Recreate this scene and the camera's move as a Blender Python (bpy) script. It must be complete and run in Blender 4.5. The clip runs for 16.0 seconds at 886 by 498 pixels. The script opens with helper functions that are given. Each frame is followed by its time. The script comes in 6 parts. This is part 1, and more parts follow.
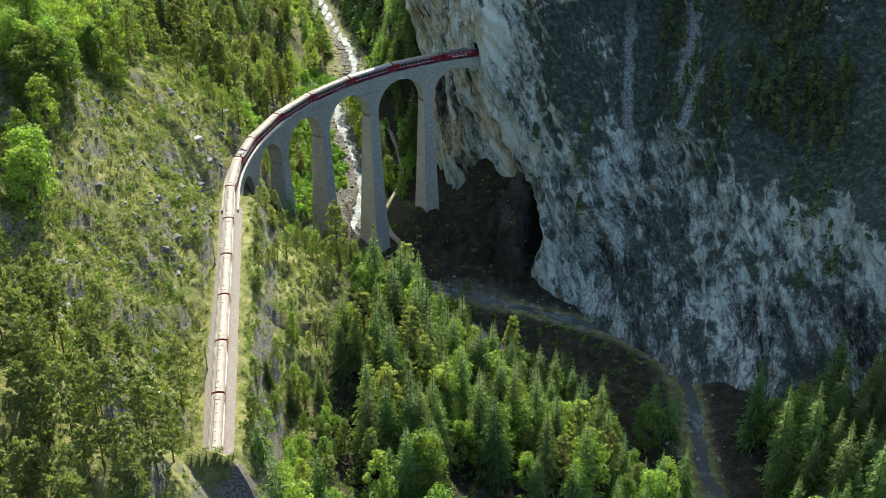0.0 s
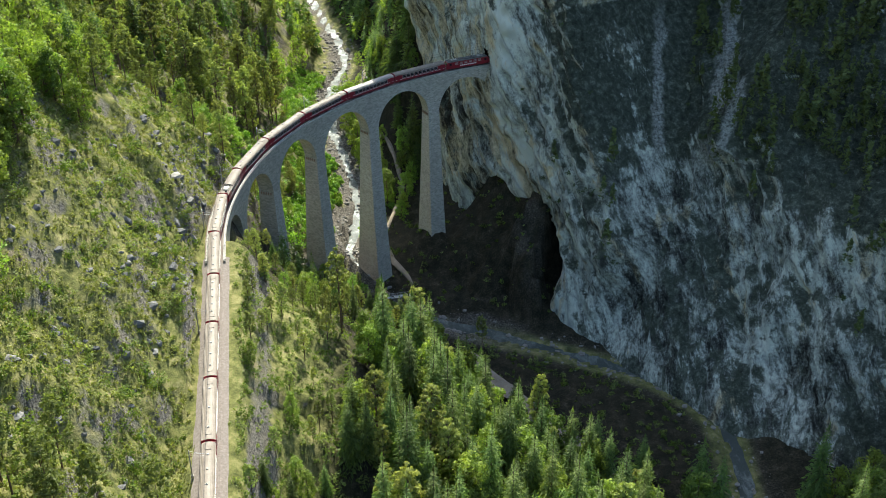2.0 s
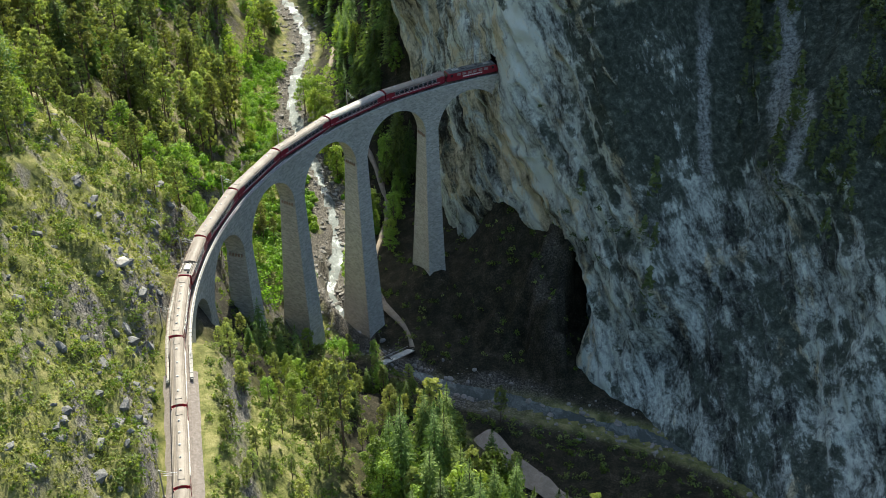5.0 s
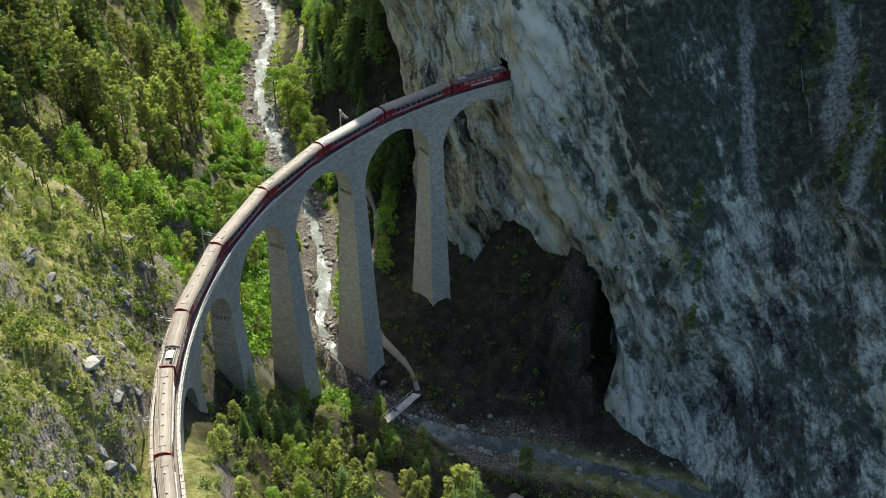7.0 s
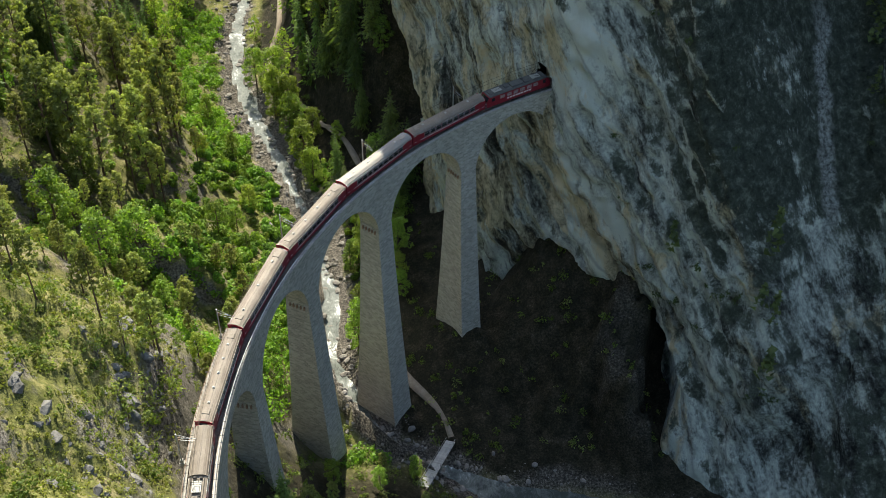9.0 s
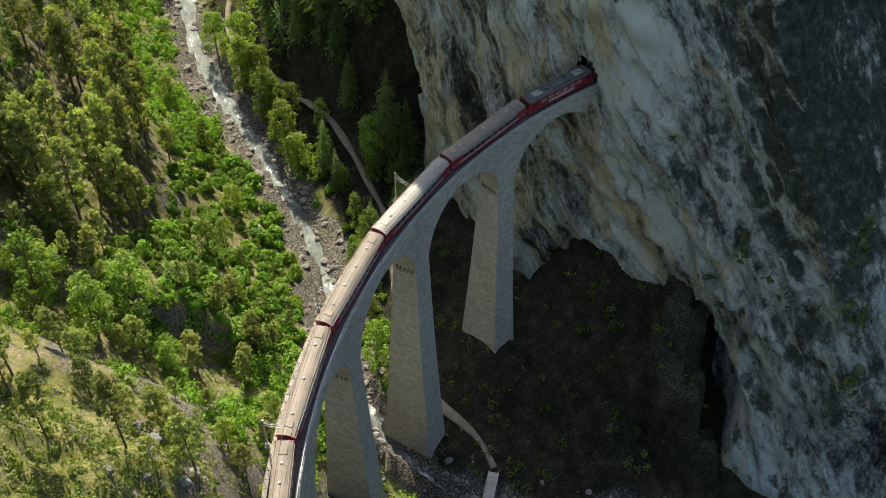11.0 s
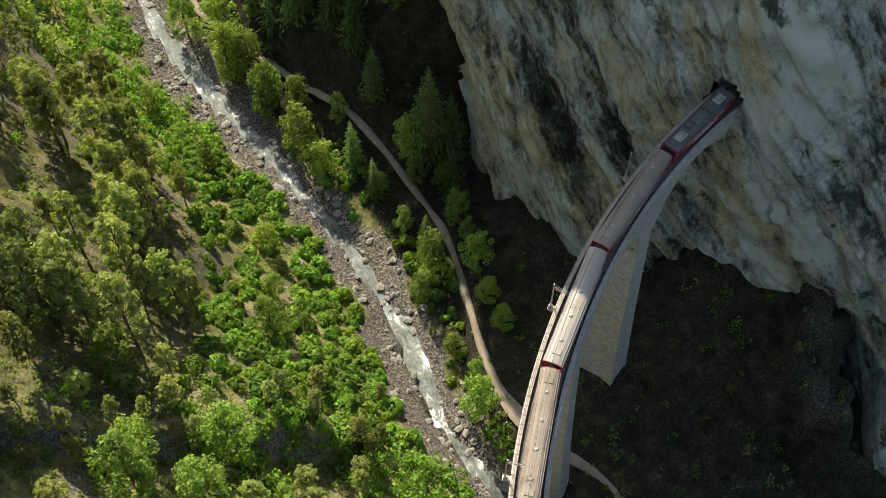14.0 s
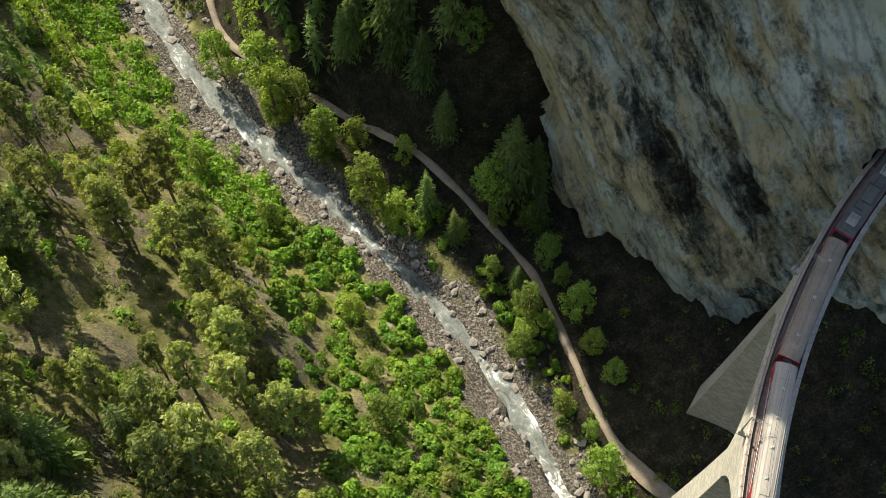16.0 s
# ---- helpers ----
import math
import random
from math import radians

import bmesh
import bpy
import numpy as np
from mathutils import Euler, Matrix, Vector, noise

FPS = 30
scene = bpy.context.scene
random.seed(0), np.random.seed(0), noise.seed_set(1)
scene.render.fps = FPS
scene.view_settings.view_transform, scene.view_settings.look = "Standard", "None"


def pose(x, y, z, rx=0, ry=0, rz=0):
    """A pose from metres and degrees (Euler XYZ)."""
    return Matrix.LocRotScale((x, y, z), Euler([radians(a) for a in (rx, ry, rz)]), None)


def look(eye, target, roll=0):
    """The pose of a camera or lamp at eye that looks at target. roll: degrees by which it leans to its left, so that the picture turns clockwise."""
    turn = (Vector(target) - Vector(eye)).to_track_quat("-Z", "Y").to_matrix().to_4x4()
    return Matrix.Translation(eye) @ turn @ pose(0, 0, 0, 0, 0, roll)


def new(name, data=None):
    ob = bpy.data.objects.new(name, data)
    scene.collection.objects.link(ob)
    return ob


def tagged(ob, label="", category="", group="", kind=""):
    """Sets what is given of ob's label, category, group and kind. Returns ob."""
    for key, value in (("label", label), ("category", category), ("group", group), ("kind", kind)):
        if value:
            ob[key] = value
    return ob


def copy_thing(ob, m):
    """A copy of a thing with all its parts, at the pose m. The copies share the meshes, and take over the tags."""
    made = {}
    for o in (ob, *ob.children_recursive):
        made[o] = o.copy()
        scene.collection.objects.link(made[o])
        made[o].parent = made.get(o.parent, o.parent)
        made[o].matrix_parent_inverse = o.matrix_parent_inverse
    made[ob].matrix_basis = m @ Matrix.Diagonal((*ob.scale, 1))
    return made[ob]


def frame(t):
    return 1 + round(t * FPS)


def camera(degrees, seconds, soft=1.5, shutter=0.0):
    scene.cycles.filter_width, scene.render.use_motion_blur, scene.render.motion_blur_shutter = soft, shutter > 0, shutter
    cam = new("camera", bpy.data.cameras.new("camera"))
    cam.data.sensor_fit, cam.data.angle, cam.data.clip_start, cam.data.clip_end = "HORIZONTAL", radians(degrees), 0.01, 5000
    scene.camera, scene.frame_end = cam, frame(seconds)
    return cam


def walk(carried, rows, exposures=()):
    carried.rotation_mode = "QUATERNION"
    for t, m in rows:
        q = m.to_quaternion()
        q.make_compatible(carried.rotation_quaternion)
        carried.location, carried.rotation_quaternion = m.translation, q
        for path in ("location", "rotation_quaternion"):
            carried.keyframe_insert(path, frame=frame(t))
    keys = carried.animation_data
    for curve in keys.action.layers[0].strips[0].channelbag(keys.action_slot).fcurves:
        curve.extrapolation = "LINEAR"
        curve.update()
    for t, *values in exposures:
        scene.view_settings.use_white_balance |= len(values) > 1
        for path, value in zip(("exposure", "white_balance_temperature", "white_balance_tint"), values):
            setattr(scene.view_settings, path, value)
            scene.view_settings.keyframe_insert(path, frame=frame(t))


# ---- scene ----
cam = camera(44.2, 16.0, soft=0.8)
PATH = [
    (0, (0.042, 0.017, 190.983), (0.042, 1.778, 190.036), -0.3),
    (0.5, (-2.084, 11.332, 190.895), (-2.076, 13.087, 189.935), -0.2),
    (1, (-4.228, 22.574, 190.704), (-4.213, 24.322, 189.732), -0.3),
    (1.5, (-6.432, 33.852, 190.364), (-6.409, 35.593, 189.38), -0.3),
    (2, (-8.595, 45.209, 190.008), (-8.562, 46.942, 189.01), -0.4),
    (2.5, (-10.769, 56.599, 189.597), (-10.726, 58.322, 188.584), -0.3),
    (3, (-12.997, 68.024, 189.215), (-12.942, 69.738, 188.186), -0.2),
    (3.5, (-15.245, 79.401, 188.793), (-15.175, 81.104, 187.748), -0.2),
    (4, (-17.542, 90.896, 188.424), (-17.456, 92.588, 187.36), -0.2),
    (6.5, (-30.051, 147.875, 187.316), (-29.855, 149.48, 186.139), 0.2),
    (7, (-32.751, 159.195, 187.124), (-32.537, 160.778, 185.921), 0.3),
    (7.5, (-35.498, 170.448, 187.099), (-35.267, 172.007, 185.868), 0.4),
    (8, (-38.303, 181.634, 187.21), (-38.056, 183.168, 185.95), 0.3),
    (10.5, (-53.12, 236.927, 188.138), (-52.756, 238.259, 186.691), 0.7),
    (11, (-56.085, 247.782, 188.473), (-55.696, 249.061, 186.985), 0.6),
    (11.5, (-59.028, 258.658, 188.914), (-58.617, 259.88, 187.385), 0.5),
    (12, (-61.865, 269.47, 189.311), (-61.433, 270.634, 187.743), 0.6),
    (12.5, (-64.622, 280.29, 189.773), (-64.169, 281.393, 188.168), 0.6),
    (13, (-67.558, 290.937, 190.313), (-67.091, 291.981, 188.673), 0.7),
    (13.5, (-70.097, 301.694, 190.841), (-69.623, 302.684, 189.169), 0.6),
    (14, (-72.201, 312.526, 191.549), (-71.728, 313.461, 189.845), 0.2),
    (14.5, (-74.274, 323.263, 192.16), (-73.801, 324.142, 190.428), 0.0),
    (15, (-76.245, 334.026, 192.858), (-75.771, 334.852, 191.1), -0.1),
    (15.5, (-77.821, 344.839, 193.381), (-77.35, 345.62, 191.601), -0.3),
    (16, (-79.329, 355.831, 193.805), (-78.86, 356.572, 192.008), -0.3),
]
walk(cam, [(t, look(eye, target, roll)) for t, eye, target, roll in PATH], [(0.0, 1.3, 6350, 2.0), (4.0, 1.22, 6450, 3.0), (8.0, 1.1, 6650, 4.0), (11.0, 1.0, 7050, 6.0), (16.0, 1.0, 7100, 6.5)])

# ---- world, sun, exposure ----
SUN_AZ, SUN_EL = 1.5, 43.0          # degrees east of +y, and above the horizon
sun_way = Vector((math.sin(radians(SUN_AZ)) * math.cos(radians(SUN_EL)), math.cos(radians(SUN_AZ)) * math.cos(radians(SUN_EL)), math.sin(radians(SUN_EL))))
world = bpy.data.worlds.new("sky")
scene.world = world
world.use_nodes = True
wn = world.node_tree.nodes
sky = wn.new("ShaderNodeTexSky")
sky.sky_type = "NISHITA"
sky.sun_disc = False
sky.sun_elevation = radians(SUN_EL)
sky.sun_rotation = radians(SUN_AZ)
sky.dust_density = 1.6
world.node_tree.links.new(sky.outputs[0], wn["Background"].inputs[0])
wn["Background"].inputs[1].default_value = 0.15
lamp = bpy.data.lights.new("sun", "SUN")
lamp.energy, lamp.angle, lamp.color = 5.0, radians(0.6), (1.0, 0.93, 0.80)
sun = new("sun", lamp)
sun.matrix_world = look(sun_way * 900, (0, 0, 0))


# ---- materials ----
def ramp(nodes, stops):
    r = nodes.new("ShaderNodeValToRGB")
    el = r.color_ramp.elements
    while len(el) < len(stops):
        el.new(0.5)
    for e, (p, c) in zip(el, stops):
        e.position, e.color = p, (*c, 1)
    return r


def noise_tex(nt, vec, scale, detail=6, rough=0.6, stretch=None, turn=None, warp=0.0):
    n = nt.nodes.new("ShaderNodeTexNoise")
    n.inputs["Scale"].default_value, n.inputs["Detail"].default_value, n.inputs["Roughness"].default_value = scale, detail, rough
    n.inputs["Distortion"].default_value = warp
    if stretch:
        m = nt.nodes.new("ShaderNodeMapping")
        m.inputs["Scale"].default_value = stretch
        if turn:
            m.inputs["Rotation"].default_value = [radians(a) for a in turn]
        nt.links.new(vec, m.inputs[0])
        vec = m.outputs[0]
    nt.links.new(vec, n.inputs["Vector"])
    return n.outputs["Fac"]


def mix(nt, fac, a, b, mode="MIX"):
    m = nt.nodes.new("ShaderNodeMix")
    m.data_type, m.blend_type = "RGBA", mode
    for sock, v in ((m.inputs[0], fac), (m.inputs[6], a), (m.inputs[7], b)):
        if isinstance(v, bpy.types.NodeSocket):
            nt.links.new(v, sock)
        elif isinstance(v, (int, float)):
            sock.default_value = v
        else:
            sock.default_value = (*v, 1)
    return m.outputs[2]


def start(name, rough=0.85, metal=0.0, spec=0.3):
    m = bpy.data.materials.new(name)
    m.use_nodes = True
    nt = m.node_tree
    b = nt.nodes["Principled BSDF"]
    b.inputs["Roughness"].default_value, b.inputs["Metallic"].default_value, b.inputs["Specular IOR Level"].default_value = rough, metal, spec
    tc = nt.nodes.new("ShaderNodeTexCoord")
    return m, nt, b, tc


def bump(nt, b, height, strength, dist):
    n = nt.nodes.new("ShaderNodeBump")
    n.inputs["Strength"].default_value, n.inputs["Distance"].default_value = strength, dist
    nt.links.new(height, n.inputs["Height"])
    nt.links.new(n.outputs[0], b.inputs["Normal"])


def grainy(name, stops, scale, fine=None, rough=0.85, metal=0.0, bumps=0.4, dist=0.05, coords="Object", per_object=0.0):
    """Colour from noise at two scales, with fine relief."""
    m, nt, b, tc = start(name, rough, metal)
    v = tc.outputs[coords]
    n1 = noise_tex(nt, v, scale)
    n2 = noise_tex(nt, v, fine or scale * 9, 4)
    r = ramp(nt.nodes, stops)
    a = nt.nodes.new("ShaderNodeMath")
    a.operation = "MULTIPLY_ADD"
    a.inputs[1].default_value = 0.45
    nt.links.new(n2, a.inputs[0])
    c = nt.nodes.new("ShaderNodeMath")
    c.operation = "MULTIPLY"
    c.inputs[1].default_value = 0.6
    nt.links.new(n1, c.inputs[0])
    nt.links.new(c.outputs[0], a.inputs[2])
    nt.links.new(a.outputs[0], r.inputs[0])
    out = r.outputs[0]
    if per_object:
        oi = nt.nodes.new("ShaderNodeObjectInfo")
        h = nt.nodes.new("ShaderNodeHueSaturation")
        mr = nt.nodes.new("ShaderNodeMapRange")
        mr.inputs[3].default_value, mr.inputs[4].default_value = 1 - per_object, 1 + per_object
        nt.links.new(oi.outputs["Random"], mr.inputs[0])
        nt.links.new(mr.outputs[0], h.inputs["Value"])
        nt.links.new(out, h.inputs["Color"])
        out = h.outputs[0]
    nt.links.new(out, b.inputs["Base Color"])
    bump(nt, b, n2, bumps, dist)
    return m


def foliage(name, dark, light, through_light=0.45, by_island=True, scale=0.35):
    """Leaves: diffuse and translucent, varied from tree to tree and from leaf to leaf."""
    m, nt, b, tc = start(name, 0.6, 0, 0.25)
    geo = nt.nodes.new("ShaderNodeNewGeometry")
    oi = nt.nodes.new("ShaderNodeObjectInfo")
    n = noise_tex(nt, tc.outputs["Object"], scale, 3)
    add = nt.nodes.new("ShaderNodeMath")
    add.operation = "MULTIPLY_ADD"
    add.inputs[1].default_value = 0.5
    nt.links.new(geo.outputs["Random Per Island"], add.inputs[0])
    half = nt.nodes.new("ShaderNodeMath")
    half.operation = "MULTIPLY"
    half.inputs[1].default_value = 0.75
    nt.links.new(n, half.inputs[0])
    nt.links.new(half.outputs[0], add.inputs[2])
    r = ramp(nt.nodes, [(0.2, dark), (0.85, light)])
    nt.links.new(add.outputs[0], r.inputs[0])
    h = nt.nodes.new("ShaderNodeHueSaturation")
    mr = nt.nodes.new("ShaderNodeMapRange")
    mr.inputs[3].default_value, mr.inputs[4].default_value = 0.6, 1.35
    nt.links.new(oi.outputs["Random"], mr.inputs[0])
    nt.links.new(mr.outputs[0], h.inputs["Value"])
    mh = nt.nodes.new("ShaderNodeMapRange")
    mh.inputs[3].default_value, mh.inputs[4].default_value = 0.482, 0.520
    wn2 = nt.nodes.new("ShaderNodeTexWhiteNoise")
    wn2.noise_dimensions = "1D"
    nt.links.new(oi.outputs["Random"], wn2.inputs["W"])
    nt.links.new(wn2.outputs["Value"], mh.inputs[0])
    nt.links.new(mh.outputs[0], h.inputs["Hue"])
    nt.links.new(r.outputs[0], h.inputs["Color"])
    nt.links.new(h.outputs[0], b.inputs["Base Color"])
    t = nt.nodes.new("ShaderNodeBsdfTranslucent")
    warm = mix(nt, 1.0, h.outputs[0], (1.25, 1.35, 0.5), "MULTIPLY")
    nt.links.new(warm, t.inputs[0])
    ms = nt.nodes.new("ShaderNodeMixShader")
    ms.inputs[0].default_value = through_light
    nt.links.new(b.outputs[0], ms.inputs[1])
    nt.links.new(t.outputs[0], ms.inputs[2])
    nt.links.new(ms.outputs[0], nt.nodes["Material Output"].inputs[0])
    return m


SPRUCE_GREEN = foliage("spruce_needles", (0.045, 0.08, 0.025), (0.17, 0.23, 0.065), 0.36)
PINE_GREEN = foliage("pine_needles", (0.10, 0.125, 0.04), (0.33, 0.36, 0.12), 0.48)
# darker copy of the spruce needles, with the cliff's shade put into the colour
SHADED_SPRUCE_GREEN = foliage("shaded_spruce_needles", (0.028, 0.048, 0.020), (0.11, 0.145, 0.05), 0.25)
LEAF_GREEN = foliage("broad_leaves", (0.06, 0.11, 0.02), (0.26, 0.34, 0.07), 0.5)
BUSH_GREEN = foliage("bush_leaves", (0.045, 0.095, 0.014), (0.22, 0.35, 0.05), 0.48, scale=0.2)
BARK = grainy("bark", [(0.2, (0.05, 0.035, 0.025)), (0.8, (0.16, 0.11, 0.08))], 1.5, 9, 0.9)
GRASS_TUFT = foliage("dry_grass", (0.15, 0.16, 0.04), (0.42, 0.42, 0.13), 0.4, scale=0.1)


def ground_material():
    m, nt, b, tc = start("ground", 0.95, 0, 0.15)
    v = tc.outputs["Object"]
    geo = nt.nodes.new("ShaderNodeNewGeometry")
    sep = nt.nodes.new("ShaderNodeSeparateXYZ")
    nt.links.new(geo.outputs["Normal"], sep.inputs[0])
    big, mid, small = noise_tex(nt, v, 0.05, 5), noise_tex(nt, v, 0.3, 6, 0.7), noise_tex(nt, v, 2.2, 5, 0.7)
    meadow = ramp(nt.nodes, [(0.34, (0.05, 0.06, 0.018)), (0.5, (0.14, 0.145, 0.045)), (0.68, (0.29, 0.26, 0.115))])
    nt.links.new(mid, meadow.inputs[0])
    soil = ramp(nt.nodes, [(0.34, (0.06, 0.045, 0.03)), (0.52, (0.20, 0.165, 0.115)), (0.7, (0.38, 0.33, 0.26))])
    nt.links.new(small, soil.inputs[0])
    cut = ramp(nt.nodes, [(0.58, (0, 0, 0)), (0.67, (1, 1, 1))])
    nt.links.new(mix(nt, 0.5, big, mid), cut.inputs[0])
    bare = nt.nodes.new("ShaderNodeAttribute")
    bare.attribute_name = "soil"
    open_ = nt.nodes.new("ShaderNodeMath")
    open_.operation = "MAXIMUM"
    nt.links.new(cut.outputs[0], open_.inputs[0])
    gaps = ramp(nt.nodes, [(0.42, (0, 0, 0)), (0.56, (0.9, 0.9, 0.9))])
    nt.links.new(noise_tex(nt, v, 0.7, 6, 0.75), gaps.inputs[0])
    thinned = nt.nodes.new("ShaderNodeMath")
    thinned.operation = "MULTIPLY"
    nt.links.new(bare.outputs["Fac"], thinned.inputs[0])
    nt.links.new(gaps.outputs[0], thinned.inputs[1])
    nt.links.new(thinned.outputs[0], open_.inputs[1])
    col = mix(nt, open_.outputs[0], meadow.outputs[0], soil.outputs[0])
    rock = ramp(nt.nodes, [(0.36, (0.035, 0.032, 0.028)), (0.5, (0.14, 0.128, 0.11)), (0.66, (0.29, 0.27, 0.235))])
    nt.links.new(small, rock.inputs[0])
    steep = ramp(nt.nodes, [(0.50, (1, 1, 1)), (0.64, (0, 0, 0))])
    wob = nt.nodes.new("ShaderNodeMath")
    wob.operation = "MULTIPLY_ADD"
    wob.inputs[1].default_value = 0.35
    nt.links.new(mid, wob.inputs[0])
    shift = nt.nodes.new("ShaderNodeMath")
    shift.operation = "SUBTRACT"
    shift.inputs[1].default_value = 0.17
    nt.links.new(sep.outputs[2], shift.inputs[0])
    nt.links.new(shift.outputs[0], wob.inputs[2])
    nt.links.new(wob.outputs[0], steep.inputs[0])
    col = mix(nt, steep.outputs[0], col, rock.outputs[0])
    att = nt.nodes.new("ShaderNodeAttribute")
    att.attribute_name = "gravel"
    stones = ramp(nt.nodes, [(0.36, (0.02, 0.018, 0.016)), (0.5, (0.08, 0.072, 0.062)), (0.66, (0.27, 0.24, 0.20))])
    nt.links.new(small, stones.inputs[0])
    # woodland floor; shade of cliff and viaduct is darkened into its colour
    shade_att = nt.nodes.new("ShaderNodeAttribute")
    shade_att.attribute_name = "litter_shade"
    shaded_floor = ramp(nt.nodes, [(0.38, (0.008, 0.008, 0.005)), (0.5, (0.024, 0.022, 0.013)), (0.60, (0.06, 0.05, 0.033)), (0.68, (0.15, 0.13, 0.10))])
    nt.links.new(mix(nt, 0.5, small, mid), shaded_floor.inputs[0])
    col = mix(nt, shade_att.outputs["Fac"], col, shaded_floor.outputs[0])
    col = mix(nt, att.outputs["Fac"], col, stones.outputs[0])
    nt.links.new(col, b.inputs["Base Color"])
    bump(nt, b, small, 0.8, 0.5)
    return m


def rock_material():
    """Limestone: beds that dip to the east, pale faces, ochre stains, dark seeps and mossy ledges."""
    m, nt, b, tc = start("limestone", 0.92, 0, 0.2)
    v, uv = tc.outputs["Object"], tc.outputs["UV"]

    def turned(vec, rot):
        mp = nt.nodes.new("ShaderNodeMapping")
        mp.inputs["Rotation"].default_value = [radians(a) for a in rot]
        nt.links.new(vec, mp.inputs[0])
        return mp.outputs[0]

    def math_(op, a, c, d=None):
        n = nt.nodes.new("ShaderNodeMath")
        n.operation = op
        for sock, val in zip(n.inputs, (a, c, d)):
            if isinstance(val, bpy.types.NodeSocket):
                nt.links.new(val, sock)
            elif val is not None:
                sock.default_value = val
        return n.outputs[0]

    def span(val, a, c, lo=0.0, hi=1.0):
        n = nt.nodes.new("ShaderNodeMapRange")
        n.interpolation_type = "SMOOTHSTEP"
        for k, x in zip((1, 2, 3, 4), (a, c, lo, hi)):
            n.inputs[k].default_value = x
        nt.links.new(val, n.inputs[0])
        return n.outputs[0]

    face = turned(v, (0, 0, 50.8))              # x along the cliff, y into it, z up
    beds = turned(face, (0, -54, 0))             # x down the dip of the beds
    geo = nt.nodes.new("ShaderNodeNewGeometry")
    sep = nt.nodes.new("ShaderNodeSeparateXYZ")
    nt.links.new(geo.outputs["Normal"], sep.inputs[0])
    suv = nt.nodes.new("ShaderNodeSeparateXYZ")
    nt.links.new(uv, suv.inputs[0])
    U, Z = suv.outputs[0], suv.outputs[1]

    big = noise_tex(nt, beds, 1.0, 5, 0.6, (0.018, 0.03, 0.045), None, 0.4)
    bed = noise_tex(nt, beds, 1.0, 9, 0.70, (0.04, 0.09, 0.17), None, 0.5)
    thin = noise_tex(nt, beds, 1.0, 8, 0.74, (0.17, 0.4, 0.75), None, 0.4)
    drip = noise_tex(nt, face, 1.0, 8, 0.7, (0.32, 0.32, 0.035), None, 0.5)
    fine = noise_tex(nt, v, 1.1, 8, 0.78)
    tone = math_("ADD", math_("MULTIPLY", bed, 0.46), math_("MULTIPLY", thin, 0.26))
    tone = math_("MULTIPLY_ADD", big, 0.34, tone)
    tone = math_("MULTIPLY_ADD", fine, 0.22, tone)
    tone = math_("MULTIPLY_ADD", drip, 0.10, tone)
    # paler towards the river, darker at the foot of the far slabs
    tone = math_("ADD", math_("MULTIPLY_ADD", math_("MULTIPLY", span(U, 88, 108), span(Z, 32, 12)), -0.03, math_("MULTIPLY_ADD", span(U, 40, 70), -0.008, tone)), span(U, 40, -10, 0.0, 0.016))
    base = ramp(nt.nodes, [(0.58, (0.02, 0.021, 0.019)), (0.62, (0.075, 0.08, 0.07)), (0.65, (0.215, 0.228, 0.198)), (0.68, (0.44, 0.465, 0.405)), (0.735, (0.76, 0.80, 0.70))])
    nt.links.new(tone, base.inputs[0])
    # ochre and rust stains, most of them towards the river
    stain = math_("ADD", noise_tex(nt, beds, 1.0, 7, 0.66, (0.035, 0.05, 0.10), None, 0.6), span(U, 0, 95, 0.065, -0.045))
    ochre = span(stain, 0.52, 0.60, 0.0, 0.95)
    col = mix(nt, ochre, base.outputs[0], mix(nt, 1.0, base.outputs[0], (1.0, 0.82, 0.60), "MULTIPLY"))
    # dark seeps down the face
    seep = span(noise_tex(nt, face, 1.0, 8, 0.72, (0.13, 0.13, 0.02), None, 0.7), 0.54, 0.68, 0.0, 0.6)
    col = mix(nt, seep, col, mix(nt, 1.0, col, (0.34, 0.34, 0.35), "MULTIPLY"))

    def cracks(vec, sc, width, amount, c):
        warp = nt.nodes.new("ShaderNodeTexNoise")
        warp.inputs["Scale"].default_value, warp.inputs["Detail"].default_value = 0.2, 6
        nt.links.new(vec, warp.inputs["Vector"])
        sm = nt.nodes.new("ShaderNodeMapping")
        sm.inputs["Scale"].default_value = sc
        nt.links.new(mix(nt, 0.07, vec, warp.outputs["Color"], "LINEAR_LIGHT"), sm.inputs[0])
        vo = nt.nodes.new("ShaderNodeTexVoronoi")
        vo.feature = "DISTANCE_TO_EDGE"
        vo.inputs["Scale"].default_value = 1.0
        nt.links.new(sm.outputs[0], vo.inputs["Vector"])
        return mix(nt, math_("MULTIPLY", span(vo.outputs["Distance"], 0.0, width, 1.0, 0.0), amount), c, mix(nt, 1.0, c, (0.22, 0.21, 0.20), "MULTIPLY"))

    col = cracks(beds, (0.022, 0.06, 0.12), 0.045, 0.4, col)
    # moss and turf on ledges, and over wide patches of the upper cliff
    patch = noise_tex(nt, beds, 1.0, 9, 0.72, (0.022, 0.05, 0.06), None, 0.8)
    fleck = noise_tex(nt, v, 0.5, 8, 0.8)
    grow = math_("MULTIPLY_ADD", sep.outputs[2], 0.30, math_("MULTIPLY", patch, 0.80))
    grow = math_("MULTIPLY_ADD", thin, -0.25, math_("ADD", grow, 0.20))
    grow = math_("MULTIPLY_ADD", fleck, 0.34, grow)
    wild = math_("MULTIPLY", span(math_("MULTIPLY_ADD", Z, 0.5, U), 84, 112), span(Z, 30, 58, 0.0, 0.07))
